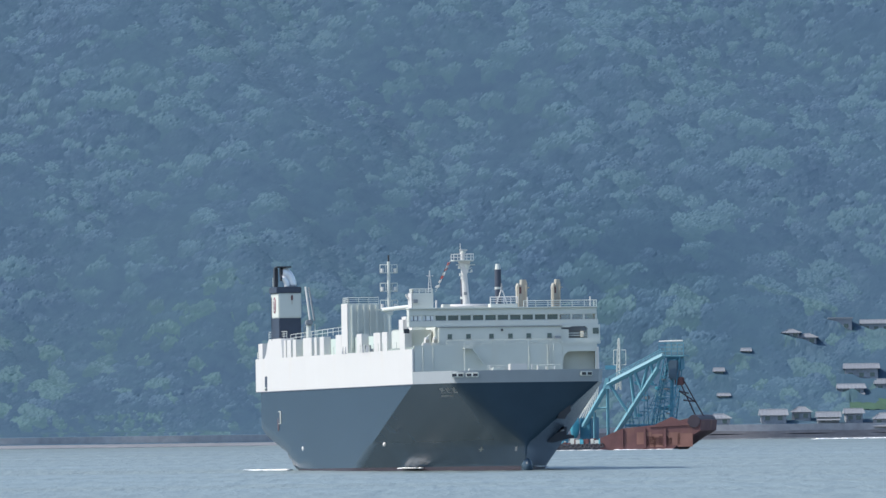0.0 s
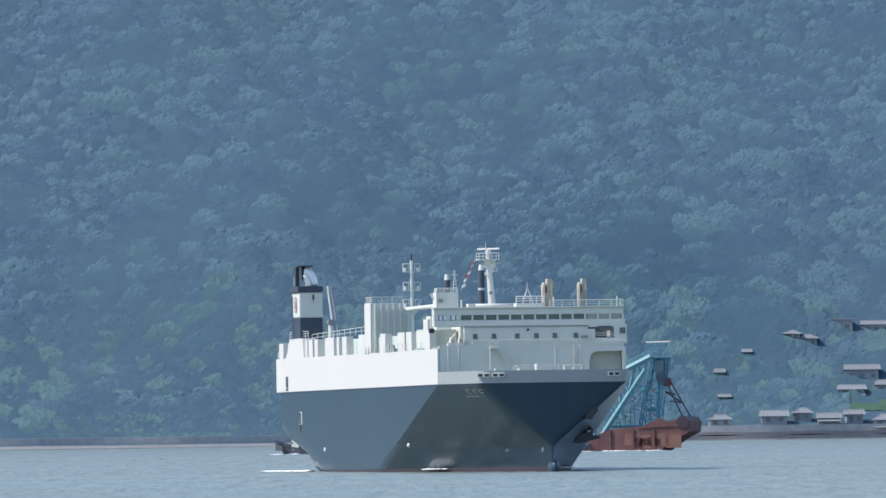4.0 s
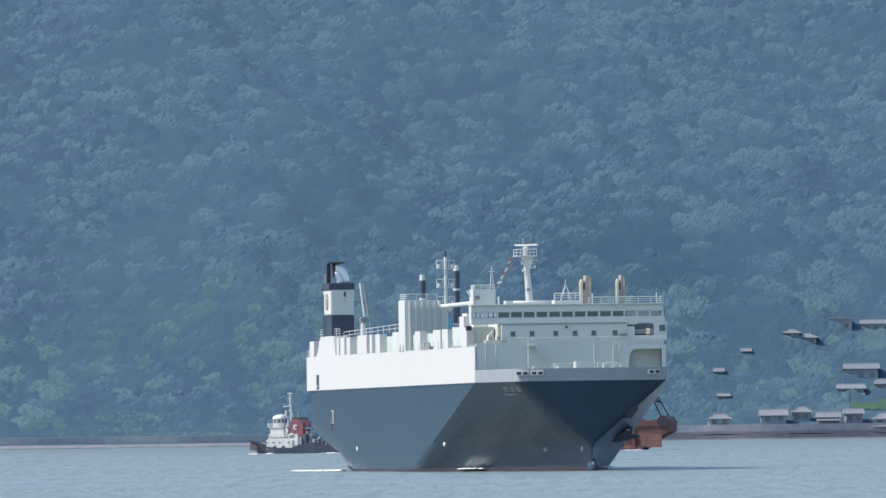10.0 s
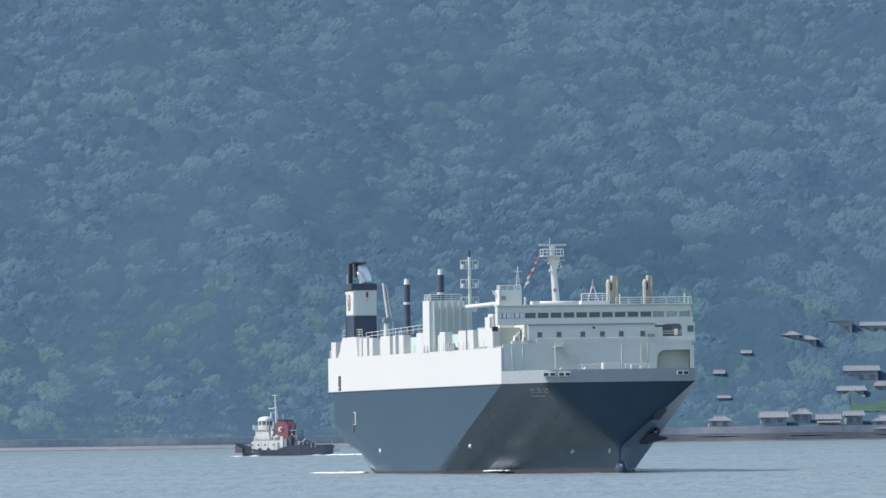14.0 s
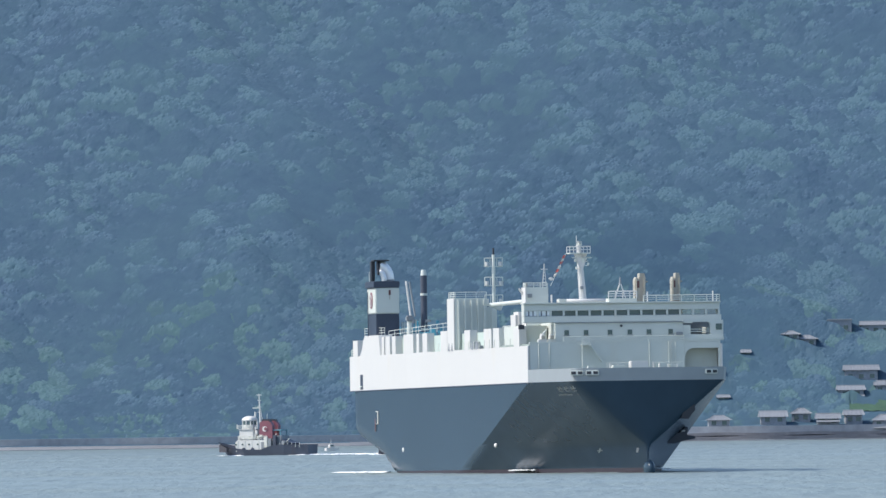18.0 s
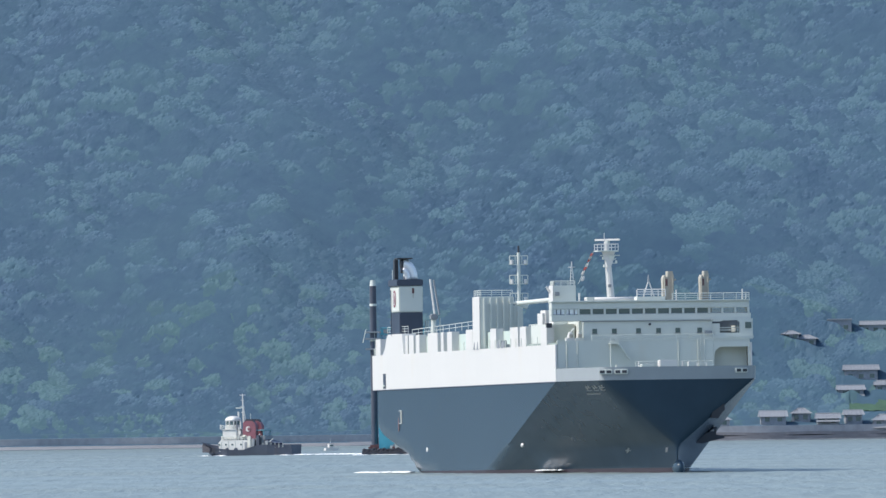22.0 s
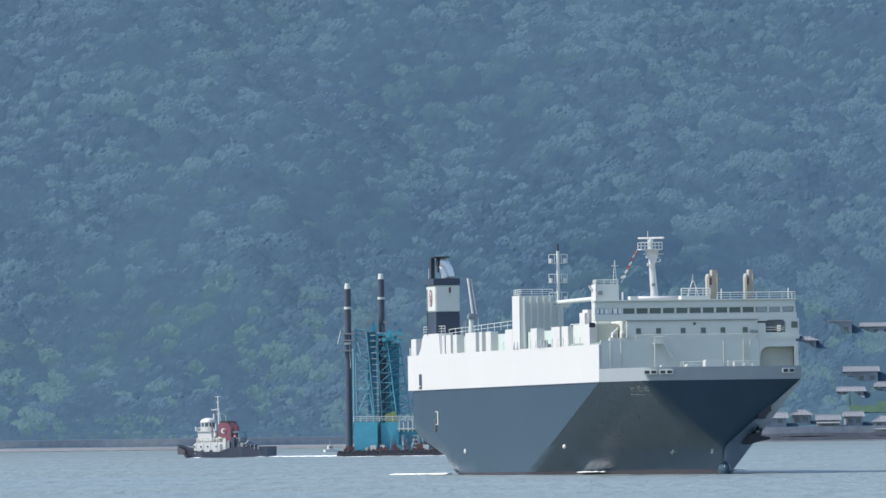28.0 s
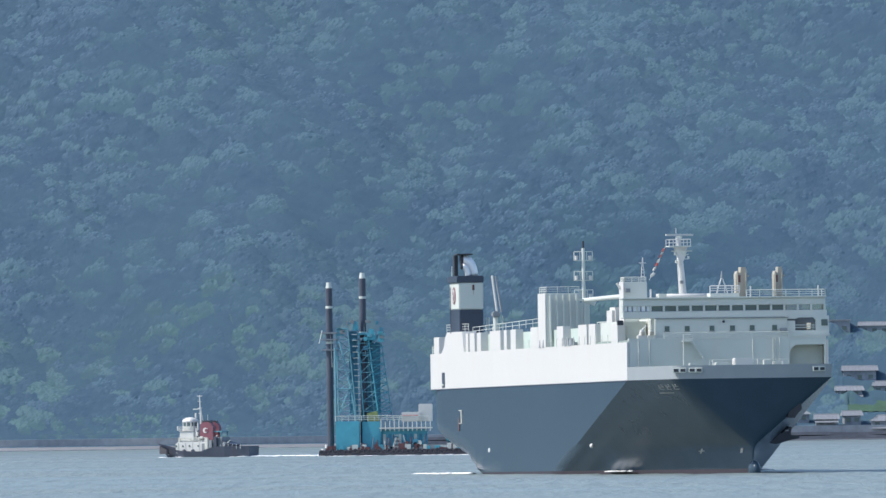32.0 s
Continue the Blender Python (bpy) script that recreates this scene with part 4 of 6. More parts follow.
def foam(name, parent, path, width, height, n, seed):
    """Broken white water along a line, in many small lumps."""
    rng = random.Random(seed)
    bm = bmesh.new()
    for _ in range(n):
        f = rng.random()
        i = min(len(path) - 2, int(f * (len(path) - 1)))
        u = f * (len(path) - 1) - i
        p = Vector(path[i]).lerp(Vector(path[i + 1]), u)
        w = width * (0.3 + 0.7 * math.sin(math.pi * min(1, f * 1.02 + 0.02)))
        r = rng.uniform(0.35, 1.0)
        bmesh.ops.create_icosphere(bm, subdivisions=1, radius=1, matrix=Matrix.Translation((p.x + rng.gauss(0, 0.6), p.y + rng.gauss(0, w), 0.02)) @ Matrix.Diagonal((r * 2.2, r * 1.2, height * rng.uniform(0.4, 1.0), 1)))
    return part(name, bm, M_FOAM, parent, "white broken water", smooth=True)


foam("quarter_wave", ship, [(-8, -14.0, 0), (8, -13.4, 0), (27, -13.0, 0)], 0.35, 0.16, 120, 3)
foam("port_ripple", ship, [(150, 2.0, 0), (146, 4.2, 0)], 0.3, 0.15, 12, 7)
foam("shoulder_wash", ship, [(109, -9.3, 0), (117, -7.8, 0)], 0.15, 0.12, 10, 8)
foam("stern_fleck", ship, [(-46, -13.5, 0), (-37, -13.2, 0)], 0.4, 0.12, 14, 9)
# ---- pile barge under tow: x along the barge, origin at the foot of the inner pole ----
barge = empty("work_barge", "teal and rust red work barge with tall black poles under tow", "barge")
bhull = prism("barge_hull", [(-9.5, -0.8), (25.2, -0.8), (25.2, 1.4), (-9.5, 1.3), (-9.7, 0.3)], "y", -9, 9, M_TARRED, barge, "low dark barge hull")
prism("rust_hull", [(25.2, -0.5), (40.3, -0.5), (44.5, 2.4), (47.4, 4.0), (47.6, 6.2), (46.4, 7.0), (43.0, 6.3), (40.0, 5.6), (30.0, 4.6), (25.2, 2.6)], "y", -9.2, 6, M_RUST, barge, "rust red raked hull")
tube("fender_roll", (46.0, -9.4, 6.0), (46.0, 6, 6.0), 1.4, M_BOOT, barge, "dark fender roll")
prism("hull_gusset", [(36.2, 4.8), (45.2, 5.2), (41.0, 7.0)], "y", -9.4, -8.6, M_RUST, barge)
for x in (29.0, 34.0, 38.5):
    box("hull_frame", (x, -9.5, 0.4), (x + 0.5, -9.1, 4.6), M_RUST, barge)
rng = random.Random(8)
TYRE = None
for x in [(-9 + 1.02 * i) for i in range(34)]:
    if TYRE is None:
        bm = bmesh.new()
        for i in range(14):
            a, b = i * math.pi / 7, (i + 1) * math.pi / 7
            add_tube(bm, (0.38 * math.cos(a), 0, 0.38 * math.sin(a)), (0.38 * math.cos(b), 0, 0.38 * math.sin(b)), 0.17, seg=6)
        TYRE = part("tyre_fender", bm, M_RUBBER, barge)
        TYRE.location = (x, -9.3, 0.9)
    else:
        t = new("tyre_fender", TYRE.data)
        t.parent, t.location = barge, (x, -9.3, 0.8 + 0.3 * rng.random())
for i in range(60):
    x = -9 + rng.random() * 34
    box("deck_clutter", (x, -9.0 + rng.random() * 0.5, 1.35), (x + 0.4 + rng.random(), -8.2, 1.7 + 0.9 * rng.random()), rng.choice([M_GREY, M_RUST, M_PALE, M_RUST, M_TEAL]), barge, bevel=0.08)
POLES = []
for x, top, y in ((-7.1, 36.9, -2.9), (0.0, 38.9, -0.6)):
    pole = tube("spud_pole", (x, y, -1.0), (x, y, top - 1.2), 0.72, M_TARRED, barge, "tall black tubular spud pole with pale bands", seg=20)
    POLES.append(pole)
    tube("pole_cap", (x, y, top - 1.2), (x, y, top), 0.66, M_PALE, pole, r2=0.5)
    for z in (top - 5.5, top - 13.0):
        tube("pale_band", (x, y, z), (x, y, z + 0.5), 0.76, M_PALE, pole)
    rod("pole_pipe", (x + 0.5, y - 0.6, top - 18), (x + 0.2, y - 0.6, top - 10), 0.08, M_PALE, pole)
deckhouse = box("engine_house", (-6.0, -7.5, 1.3), (-0.9, 7.0, 7.4), M_TEAL, barge, "teal steel engine house", bevel=0.15)
box("engine_house", (-0.4, -6.2, 1.3), (3.6, 7.0, 7.3), M_TEAL, barge, bevel=0.15)
box("engine_house", (3.4, -5.2, 1.3), (13.4, 7.0, 5.6), M_TEAL, barge, bevel=0.15)
box("house_roof", (3.2, -6.5, 5.7), (14.5, 7.0, 6.0), M_CREAM, barge)
for i in range(9):
    box("house_louvre", (4.0 + i * 1.1, -5.35, 2.0 + 0.4 * (i % 3)), (4.6 + i * 1.1, -5.15, 4.6), M_TEALD if i % 3 else M_PALE, barge)
for i in range(12):
    x = 3.6 + i * 0.95
    rod("standpipe", (x, -6.4, 5.2), (x, -6.4, 7.2 + 0.6 * rng.random()), 0.10, M_CREAM if i % 2 else M_PALE, barge)
    tube("drum", (x, -6.8, 1.6 + 0.2 * (i % 2)), (x, -6.0, 1.6 + 0.2 * (i % 2)), 0.55, rng.choice([M_RUST, M_GREY, M_TEALD]), barge)
for i in range(34):
    x, z = rng.uniform(-0.5, 14), rng.uniform(1.5, 3.4)
    m = rng.choice([M_RUST, M_TARRED, M_RUST, M_PALE, M_TEALD, M_GREY])
    if i % 3:
        rod("hose_frame", (x, -8.0, 1.4), (x + rng.uniform(-1, 1), -7.8, z + 1.2), 0.09, m, barge)
    else:
        tube("hose_reel", (x, -8.3, z), (x, -7.6, z), rng.uniform(0.35, 0.75), m, barge)
for i in range(7):
    z = 1.8 + 0.42 * i
    box("deck_ladder", (6.4, -8.25, z), (7.4, -8.1, z + 0.12), M_RUST if i % 2 else M_PALE, barge, bevel=0.0)
railing(barge, [(-6.0, -7.3, 7.4), (3.6, -6.4, 7.4), (14.0, -6.4, 7.2)], 1.1, M_PALE, 1.3, r=0.06)
crane_box = prism("winch_hut", [(0.7, 7.4), (3.3, 7.4), (2.8, 9.6), (0.6, 9.0)], "y", -6.0, -3.5, M_YELLOW, barge, "yellow green winch hut")
box("white_cabin", (8.0, -6.0, 7.2), (12.0, -2.0, 9.2), M_WHITE, barge, "white deck cabin", bevel=0.1)
box("white_cabin", (11.6, -5.0, 7.2), (14.6, -1.5, 10.9), M_WHITE, barge, bevel=0.1)
box("red_stripe", (8.0, -6.06, 8.4), (11.5, -5.98, 8.6), M_RED, barge)


def lattice_tower(name, foot, head, w0, w1, bays, material, label, brace=None):
    """A four-legged lattice tower, each bar a piece."""
    foot, head = Vector(foot), Vector(head)
    top = box(name, (head.x - w1, head.y - w1, head.z - 0.3), (head.x + w1, head.y + w1, head.z + 0.2), material, barge, label)
    legs = []
    for sx, sy in ((-1, -1), (1, -1), (1, 1), (-1, 1)):
        legs.append((foot + Vector((sx * w0, sy * w0, 0)), head + Vector((sx * w1, sy * w1, 0))))
        rod("tower_leg", *legs[-1], 0.13, material, top)
    for i in range(bays):
        for k in range(4):
            a, b = legs[k], legs[(k + 1) % 4]
            p, q = a[0].lerp(a[1], i / bays), b[0].lerp(b[1], (i + 1) / bays)
            rod("tower_brace", p, q, 0.08, brace or material, top)
            rod("tower_ring", b[0].lerp(b[1], (i + 1) / bays), a[0].lerp(a[1], (i + 1) / bays), 0.09, brace or material, top)
    return top


ta = lattice_tower("leader_tower", (-3.4, -3.5, 7.4), (-4.4, -2.0, 27.0), 1.9, 1.2, 9, M_TEALP, "pale teal leaning lattice leader tower", M_TEALP)
tb = lattice_tower("leader_tower", (1.6, -2.5, 7.4), (0.0, -2.0, 26.0), 1.6, 1.0, 9, M_TEAL, "teal leaning lattice leader tower", M_TEALP)
tc = lattice_tower("leader_tower", (4.2, 1.0, 7.4), (2.2, 0.0, 25.4), 1.9, 1.5, 9, M_TEALP, "pale teal leaning lattice leader tower", M_TEAL)
box("leader_plate", (-3.0, -1.5, 9.0), (-1.2, -1.2, 26.5), M_TEALD, ta)
box("leader_plate", (-0.2, -0.5, 9.0), (2.0, -0.2, 25.0), M_TEALD, tb)
box("leader_plate", (1.8, 0.6, 9.0), (3.6, 0.9, 24.0), M_TEALD, tc)
for k in range(10):
    z = 9.0 + 1.6 * k
    x = 3.9 - 0.11 * k
    rod("cable_run", (x - 1.2, -1.6, z), (x + 1.5, -1.6, z + 1.5), 0.09, M_TEAL, tc)
    box("service_step", (x - 0.3, -1.9, z), (x + 0.9, -1.3, z + 0.16), M_TEALP, tc, bevel=0.0)
for x, z, w, h in ((-5.6, 25.6, 1.6, 1.5), (-2.2, 26.6, 1.3, 1.9), (0.9, 24.6, 1.9, 2.2), (3.0, 24.2, 1.4, 1.6)):
    prism("head_sheave", [(x, z), (x + w, z), (x + w * 0.8, z + h), (x + w * 0.25, z + h * 1.1)], "y", -3.2, -2.2, M_TEAL, tb)
for i in range(14):
    z = 9.5 + i * 1.25
    x = -1.6 - 0.06 * i
    box("ladder_platform", (x, -3.8, z), (x + 1.1, -3.2, z + 0.14), M_PALE, ta, bevel=0.0)
    if i % 2:
        box("ladder_platform", (x + 3.3, -3.8, z - 0.5), (x + 4.3, -3.2, z - 0.34), M_TEALP, tb, bevel=0.0)
rod("pale_leg", (-5.9, -6.6, 7.4), (-5.9, -6.2, 23.0), 0.22, M_TEALP, ta)
rod("pale_leg", (-5.9, -6.6, 7.4), (-2.4, -6.2, 15.5), 0.16, M_TEALP, ta)
rod("pale_leg", (-1.6, -6.6, 7.4), (-2.6, -6.2, 14.0), 0.18, M_TEALP, ta)
rod("pale_leg", (-2.6, -6.2, 14.0), (-5.0, -5.6, 24.5), 0.18, M_TEALP, ta)
rod("pale_leg", (-5.9, -6.4, 14.3), (-2.4, -6.4, 14.3), 0.14, M_TEALP, ta)
for i in range(26):
    x, z = rng.uniform(-6.2, 4.4), rng.uniform(20.5, 28.5)
    box("head_gear", (x, -3.5, z), (x + rng.uniform(0.3, 1.2), -2.0, z + rng.uniform(0.2, 0.9)), rng.choice([M_TEALD, M_TEAL, M_TEALP, M_GREY]), ta if x < -2 else tb, bevel=0.05)
for z in (24.6, 26.0, 22.4):
    box("pole_guide", (-8.8, -4.1, z), (-5.4, -1.7, z + 0.35), M_GREY, ta, bevel=0.05)
rod("pole_guide_bar", (-9.3, -4.0, 24.0), (-8.6, -4.0, 26.8), 0.09, M_PALE, ta)

# great A-frame truss amidships
truss = new("a_frame_truss")
truss.parent, truss.location = barge, (1.2, 0, 0)
tagged(truss, "pale teal triangulated A-frame truss")
def girder(name, a, b, r, y0=-6.5, y1=-5.7, material=M_TEALP):
    for y in (y0, y1):
        rod(name, (a[0], y, a[1]), (b[0], y, b[1]), r, material, truss, square=True)
A, B, C, D = (24.2, 14.2), (36.6, 20.2), (24.8, 2.0), (18.6, 5.0)
girder("chord", A, B, 0.62)
girder("chord", (35.4, 17.6), C, 0.52)
girder("chord", A, D, 0.48)
for a, b in (((24.4, 14.6), (29.2, 7.2)), ((29.2, 16.9), (30.4, 7.0)), ((30.0, 17.4), (32.2, 11.6)), ((33.2, 18.6), (31.6, 12.4)), ((33.8, 18.9), (34.4, 15.6)), ((35.8, 19.4), (34.6, 15.8))):
    girder("web_bar", a, b, 0.26)
girder("web_bar", (24.1, 14.0), (24.2, 2.2), 0.24)
girder("web_bar", (21.2, 8.2), (21.2, 1.8), 0.24)
girder("web_bar", (21.2, 9.0), (24.2, 9.2), 0.2)
for a in (A, B, (29.2, 17.1), (30.4, 7.2)):
    rod("cross_beam", (a[0], -6.5, a[1]), (a[0], -5.7, a[1]), 0.25, M_TEALP, truss)
prism("node_plate", [(23.2, 13.2), (25.0, 13.2), (24.6, 15.6), (23.9, 15.6)], "y", -6.9, -6.2, M_TEALP, truss)
railing(truss, [(24.6, -6.5, 14.8), (36.2, -6.5, 20.6)], 1.0, M_TEALP, 1.4, r=0.06)
gantry = lattice_tower("gantry_tower", (35.6, -2.0, 4.5), (38.2, -2.0, 20.0), 2.2, 1.7, 7, M_TEALD, "dark teal lattice gantry tower")
box("gantry_drum", (36.8, -3.4, 17.0), (40.0, 0.5, 19.8), M_TEALD, gantry, bevel=0.3)
box("gantry_platform", (35.2, -4.0, 20.0), (41.0, 1.0, 20.3), M_TEALP, gantry)
railing(gantry, [(35.4, -4.0, 20.3), (40.8, -4.0, 20.3)], 2.6, M_TEALD, 1.2, r=0.06)
rod("top_bar", (35.2, -3.0, 23.3), (40.4, -3.0, 23.4), 0.16, M_WHITE, gantry)
for i in range(18):
    x, z = rng.uniform(29, 37), rng.uniform(5.5, 15)
    box("winch_gear", (x, -1.5, z), (x + rng.uniform(0.4, 1.3), 0.5, z + rng.uniform(0.2, 0.8)), rng.choice([M_TEALD, M_GREY, M_TEALD, M_TEAL]), gantry, bevel=0.06)
for i in range(7):
    rod("wire_rope", (30 + i * 0.8, 0, 4.4), (36.5, 0, 18.5), 0.06, M_TEALD, gantry)
box("gear_floor", (27.5, -3.5, 5.0), (37.0, 3.0, 5.5), M_TEALD, gantry)
for i in range(10):
    x = 27.5 + i * 1.05
    rod("deck_stanchion", (x, -3.4, 4.4), (x + rng.uniform(-1.2, 1.2), -3.0, 8.5 + rng.random() * 6), 0.10, M_TEALD if i % 3 else M_TEALP, gantry)
    rod("deck_stanchion", (x, -3.2, 6.2 + 0.7 * i), (x + 2.0, -3.0, 6.0 + 0.7 * i), 0.09, M_TEALD, gantry)
box("dark_hopper", (37.4, -4.2, 15.0), (39.6, -2.2, 19.2), M_SLATE, gantry, "dark slate hopper under the gantry head", bevel=0.3)
for i in range(12):
    x = 26 + rng.random() * 16
    box("rust_plate", (x, -9.26, 0.3 + rng.random()), (x + 1.2 + rng.random() * 2.2, -9.21, 2.0 + rng.random() * 2.0), M_BARGE_PATCH if i % 2 else M_RUST, barge, bevel=0.0)
gantry.location.x = 1.0
for ob in barge.children:
    if ob.name.split(".")[0] in ("rust_hull", "fender_roll", "hull_gusset"):
        ob.location.x = -0.9
# rust red jib at the stern
jib = new("stern_jib")
jib.parent = barge
tagged(jib, "rust red lattice jib crane")
for a, b in (((40.2, 15.6), (44.4, 6.4)), ((41.2, 15.4), (46.2, 6.4)), ((40.4, 12.6), (42.6, 12.0)), ((41.4, 10.6), (44.2, 10.2)), ((40.4, 12.6), (44.0, 10.2))):
    rod("jib_bar", (a[0], -3.0, a[1]), (b[0], -3.0, b[1]), 0.15, M_BOOT, jib)
box("jib_head", (39.6, -3.6, 13.8), (41.6, -2.4, 15.6), M_RUST, jib, bevel=0.2)
rod("jib_post", (38.6, -3.0, 5.5), (39.0, -3.0, 16.0), 0.4, M_TEALD, jib)
# light mast, tank and pale gear by the truss
lm = lattice_tower("light_mast", (25.9, 2.0, 13.0), (26.1, 2.0, 24.0), 0.5, 0.12, 8, M_PALE, "pale lattice light mast")
for a, b in (((24.9, 18.4), (27.6, 18.4)), ((24.9, 21.6), (27.6, 21.6)), ((24.9, 18.4), (24.9, 21.6)), ((27.6, 18.4), (27.6, 21.6))):
    rod("mast_frame", (a[0], 2.0, a[1]), (b[0], 2.0, b[1]), 0.08, M_PALE, lm)
box("signal_board", (23.0, 1.8, 17.4), (25.6, 2.0, 18.3), M_TEALD, lm)
bm = bmesh.new()
bmesh.ops.create_icosphere(bm, subdivisions=3, radius=1, matrix=Matrix.Translation((18.0, -6.0, 5.2)) @ Matrix.Diagonal((0.9, 2.3, 2.6, 1)))
part("round_tank", bm, M_TEAL, barge, "teal rounded tank", smooth=True)
box("tank_house", (18.6, -4.0, 1.5), (21.0, 4.0, 7.2), M_TEALD, barge, bevel=0.2)
for i in range(9):
    x = 17.6 + i * 0.55
    rod("pale_stay", (x, -4.5, 7.0), (20.5 + i * 0.35, -4.0, 9.5 + i * 0.9), 0.10, M_PALE if i % 2 else M_CREAM, barge)

foam("side_wash", barge, [(-10.5, -9.8, 0), (4, -9.7, 0), (22, -9.8, 0), (40, -9.6, 0)], 0.15, 0.16, 130, 19)

# ---- tug: x aft from the stem, bow towards -x in the world ----
tug = empty("tugboat", "white and black harbour tug towing under way", "tugboat")
def tug_hull(name, z0, z1, out, material, label):
    bm = bmesh.new()
    rows = []
    for j in range(5):
        w = j / 4
        row = []
        for i in range(17):
            s = i / 16
            half = 3.4 * min(1.0, (s * 3.2) ** 0.6) * (1 - 0.25 * max(0, s - 0.75) * 4 * (s > 0.75)) * (0.86 + 0.14 * w)
            x = s * 20.8 - (1 - s) ** 3 * 1.0 * w + 1.9 * (1 - w) * (1 - s) ** 4
            sheer = z1 + 1.7 * max(0, 1 - s * 2.4) ** 2 + 1.0 * min(1.0, max(0, (s - 0.5) / 0.15))
            z = z0 + (sheer - z0) * w
            row.append((x, half + out, z))
        rows.append(row)
    for side in (-1, 1):
        g = [[bm.verts.new((x, side * h, z)) for x, h, z in row] for row in rows]
        for a, b in zip(g, g[1:]):
            for i in range(16):
                bm.faces.new((a[i], a[i + 1], b[i + 1], b[i]))
        if side == -1:
            left = g
    for a, b, c, d in zip(left, left[1:], g, g[1:]):
        bm.faces.new((a[16], b[16], d[16], c[16]))
        bm.faces.new((a[0], c[0], d[0], b[0]))
    for i in range(16):
        bm.faces.new((left[3][i], left[3][i + 1], g[3][i + 1], g[3][i]))
    return part(name, bm, material, tug, label, smooth=False)
tug_hull("hull", -0.9, 1.3, 0.0, M_TARRED, "black tug hull")
for i in range(9):
    tube("fender", (0.1 + i * 0.35, -1.0 - 0.38 * i, 0.8), (0.1 + i * 0.35, -1.0 - 0.38 * i, 2.4 - 0.08 * i), 0.35, M_RUBBER, tug)
deckhouse_t = prism("deckhouse", [(4.4, 0.9), (12.2, 0.9), (12.2, 2.9), (11.6, 3.3), (4.8, 3.3), (4.2, 2.8)], "y", -2.7, 2.7, M_BRIGHT, tug, "white tug deckhouse")
for x in (4.8, 6.4, 8.0, 9.6, 11.0):
    box("deckhouse_rib", (x, -2.76, 1.5), (x + 0.10, -2.68, 3.1), M_PALE, deckhouse_t, bevel=0.0)
for x, z in ((4.6, 3.3), (9.0, 3.3), (8.6, 4.4)):
    box("deck_box", (x, -2.3, z), (x + 0.6, -1.5, z + 0.9), M_BRIGHT, tug, bevel=0.1)
for x, z, h in ((8.7, 3.9, 2.2), (9.1, 5.6, 1.6), (4.5, 5.65, 0.9)):
    rod("ventilator", (x, -2.1, z), (x, -2.1, z + h), 0.16, M_BRIGHT, tug)
box("upper_house", (4.9, -2.2, 3.2), (8.3, 2.2, 5.6), M_BRIGHT, tug, bevel=0.2)
def ring_house(name, rings, material, parent, label=""):
    """Many-sided tapered house from rings (z, half length, half width) about x 6.4."""
    bm = bmesh.new()
    loops = []
    for z, a, b in rings:
        loops.append([bm.verts.new((6.4 + a * math.copysign(abs(math.cos(t)) ** 0.6, math.cos(t)), b * math.copysign(abs(math.sin(t)) ** 0.6, math.sin(t)), z)) for t in [k * math.pi / 10 for k in range(20)]])
    for p, q in zip(loops, loops[1:]):
        for k in range(20):
            bm.faces.new((p[k], p[(k + 1) % 20], q[(k + 1) % 20], q[k]))
    bm.faces.new(loops[0])
    bm.faces.new(loops[-1])
    return part(name, bm, material, parent, label)


wh = ring_house("wheelhouse", ((5.6, 1.35, 1.9), (6.5, 1.3, 1.85)), M_BRIGHT, tug, "white rounded wheelhouse with dark windows")
ring_house("window_band", ((6.5, 1.22, 1.78), (7.35, 1.17, 1.70)), M_GLASS, wh, "dark band of wheelhouse windows")
for k in range(10):
    t = (k + 0.5) * math.pi / 5
    c, n = math.cos(t), math.sin(t)
    x, y = 6.4 + 1.25 * math.copysign(abs(c) ** 0.6, c), 1.80 * math.copysign(abs(n) ** 0.6, n)
    rod("window_post", (x, y, 6.45), (x - 0.04 * c, y, 7.4), 0.13, M_BRIGHT, wh)
ring_house("wheelhouse_roof", ((7.3, 1.35, 1.85), (7.55, 1.4, 1.9), (7.95, 1.2, 1.6), (8.25, 0.7, 1.0), (8.35, 0.25, 0.3)), M_BRIGHT, wh, "domed white roof")
box("bridge_wing", (4.8, -2.4, 5.45), (8.1, 2.4, 5.6), M_BRIGHT, tug)
rod("flag_staff", (10.4, 0, 7.6), (10.4, 0, 8.8), 0.05, M_PALE, tug)
for x in (4.4, 5.9, 7.4, 9.4):
    tube("porthole", (x, -2.78, 2.4), (x, -2.69, 2.4), 0.2, M_GLASS, tug)
for x in (6.2, 8.2):
    tube("deck_arch", (x, -2.80, 1.35), (x, -2.69, 1.35), 0.42, M_TARRED, tug)
box("house_door", (10.2, -2.76, 1.4), (10.9, -2.69, 2.9), M_GREY, tug)
railing(tug, [(4.8, -2.5, 3.3), (11.4, -2.5, 3.3)], 0.8, M_PALE, 1.3)
railing(tug, [(4.9, -2.3, 5.6), (8.1, -2.3, 5.6)], 0.75, M_PALE, 1.2)
tm = tube("mast", (8.9, 0, 5.6), (8.6, 0, 12.9), 0.24, M_BRIGHT, tug, "white tug mast with yards", r2=0.09)
for z, w in ((12.7, 1.0), (11.6, 0.6), (10.2, 0.8), (9.1, 0.6)):
    rod("yard", (8.6 - 0.6 * w, 0, z), (8.6 + 0.6 * w, 0, z), 0.055, M_BRIGHT, tm)
rod("mast_stay", (9.6, 0, 5.6), (8.7, 0, 11.0), 0.07, M_BRIGHT, tm)
tube("mast_lamp", (7.7, 0, 8.2), (7.7, 0, 9.2), 0.2, M_BRIGHT, tm)
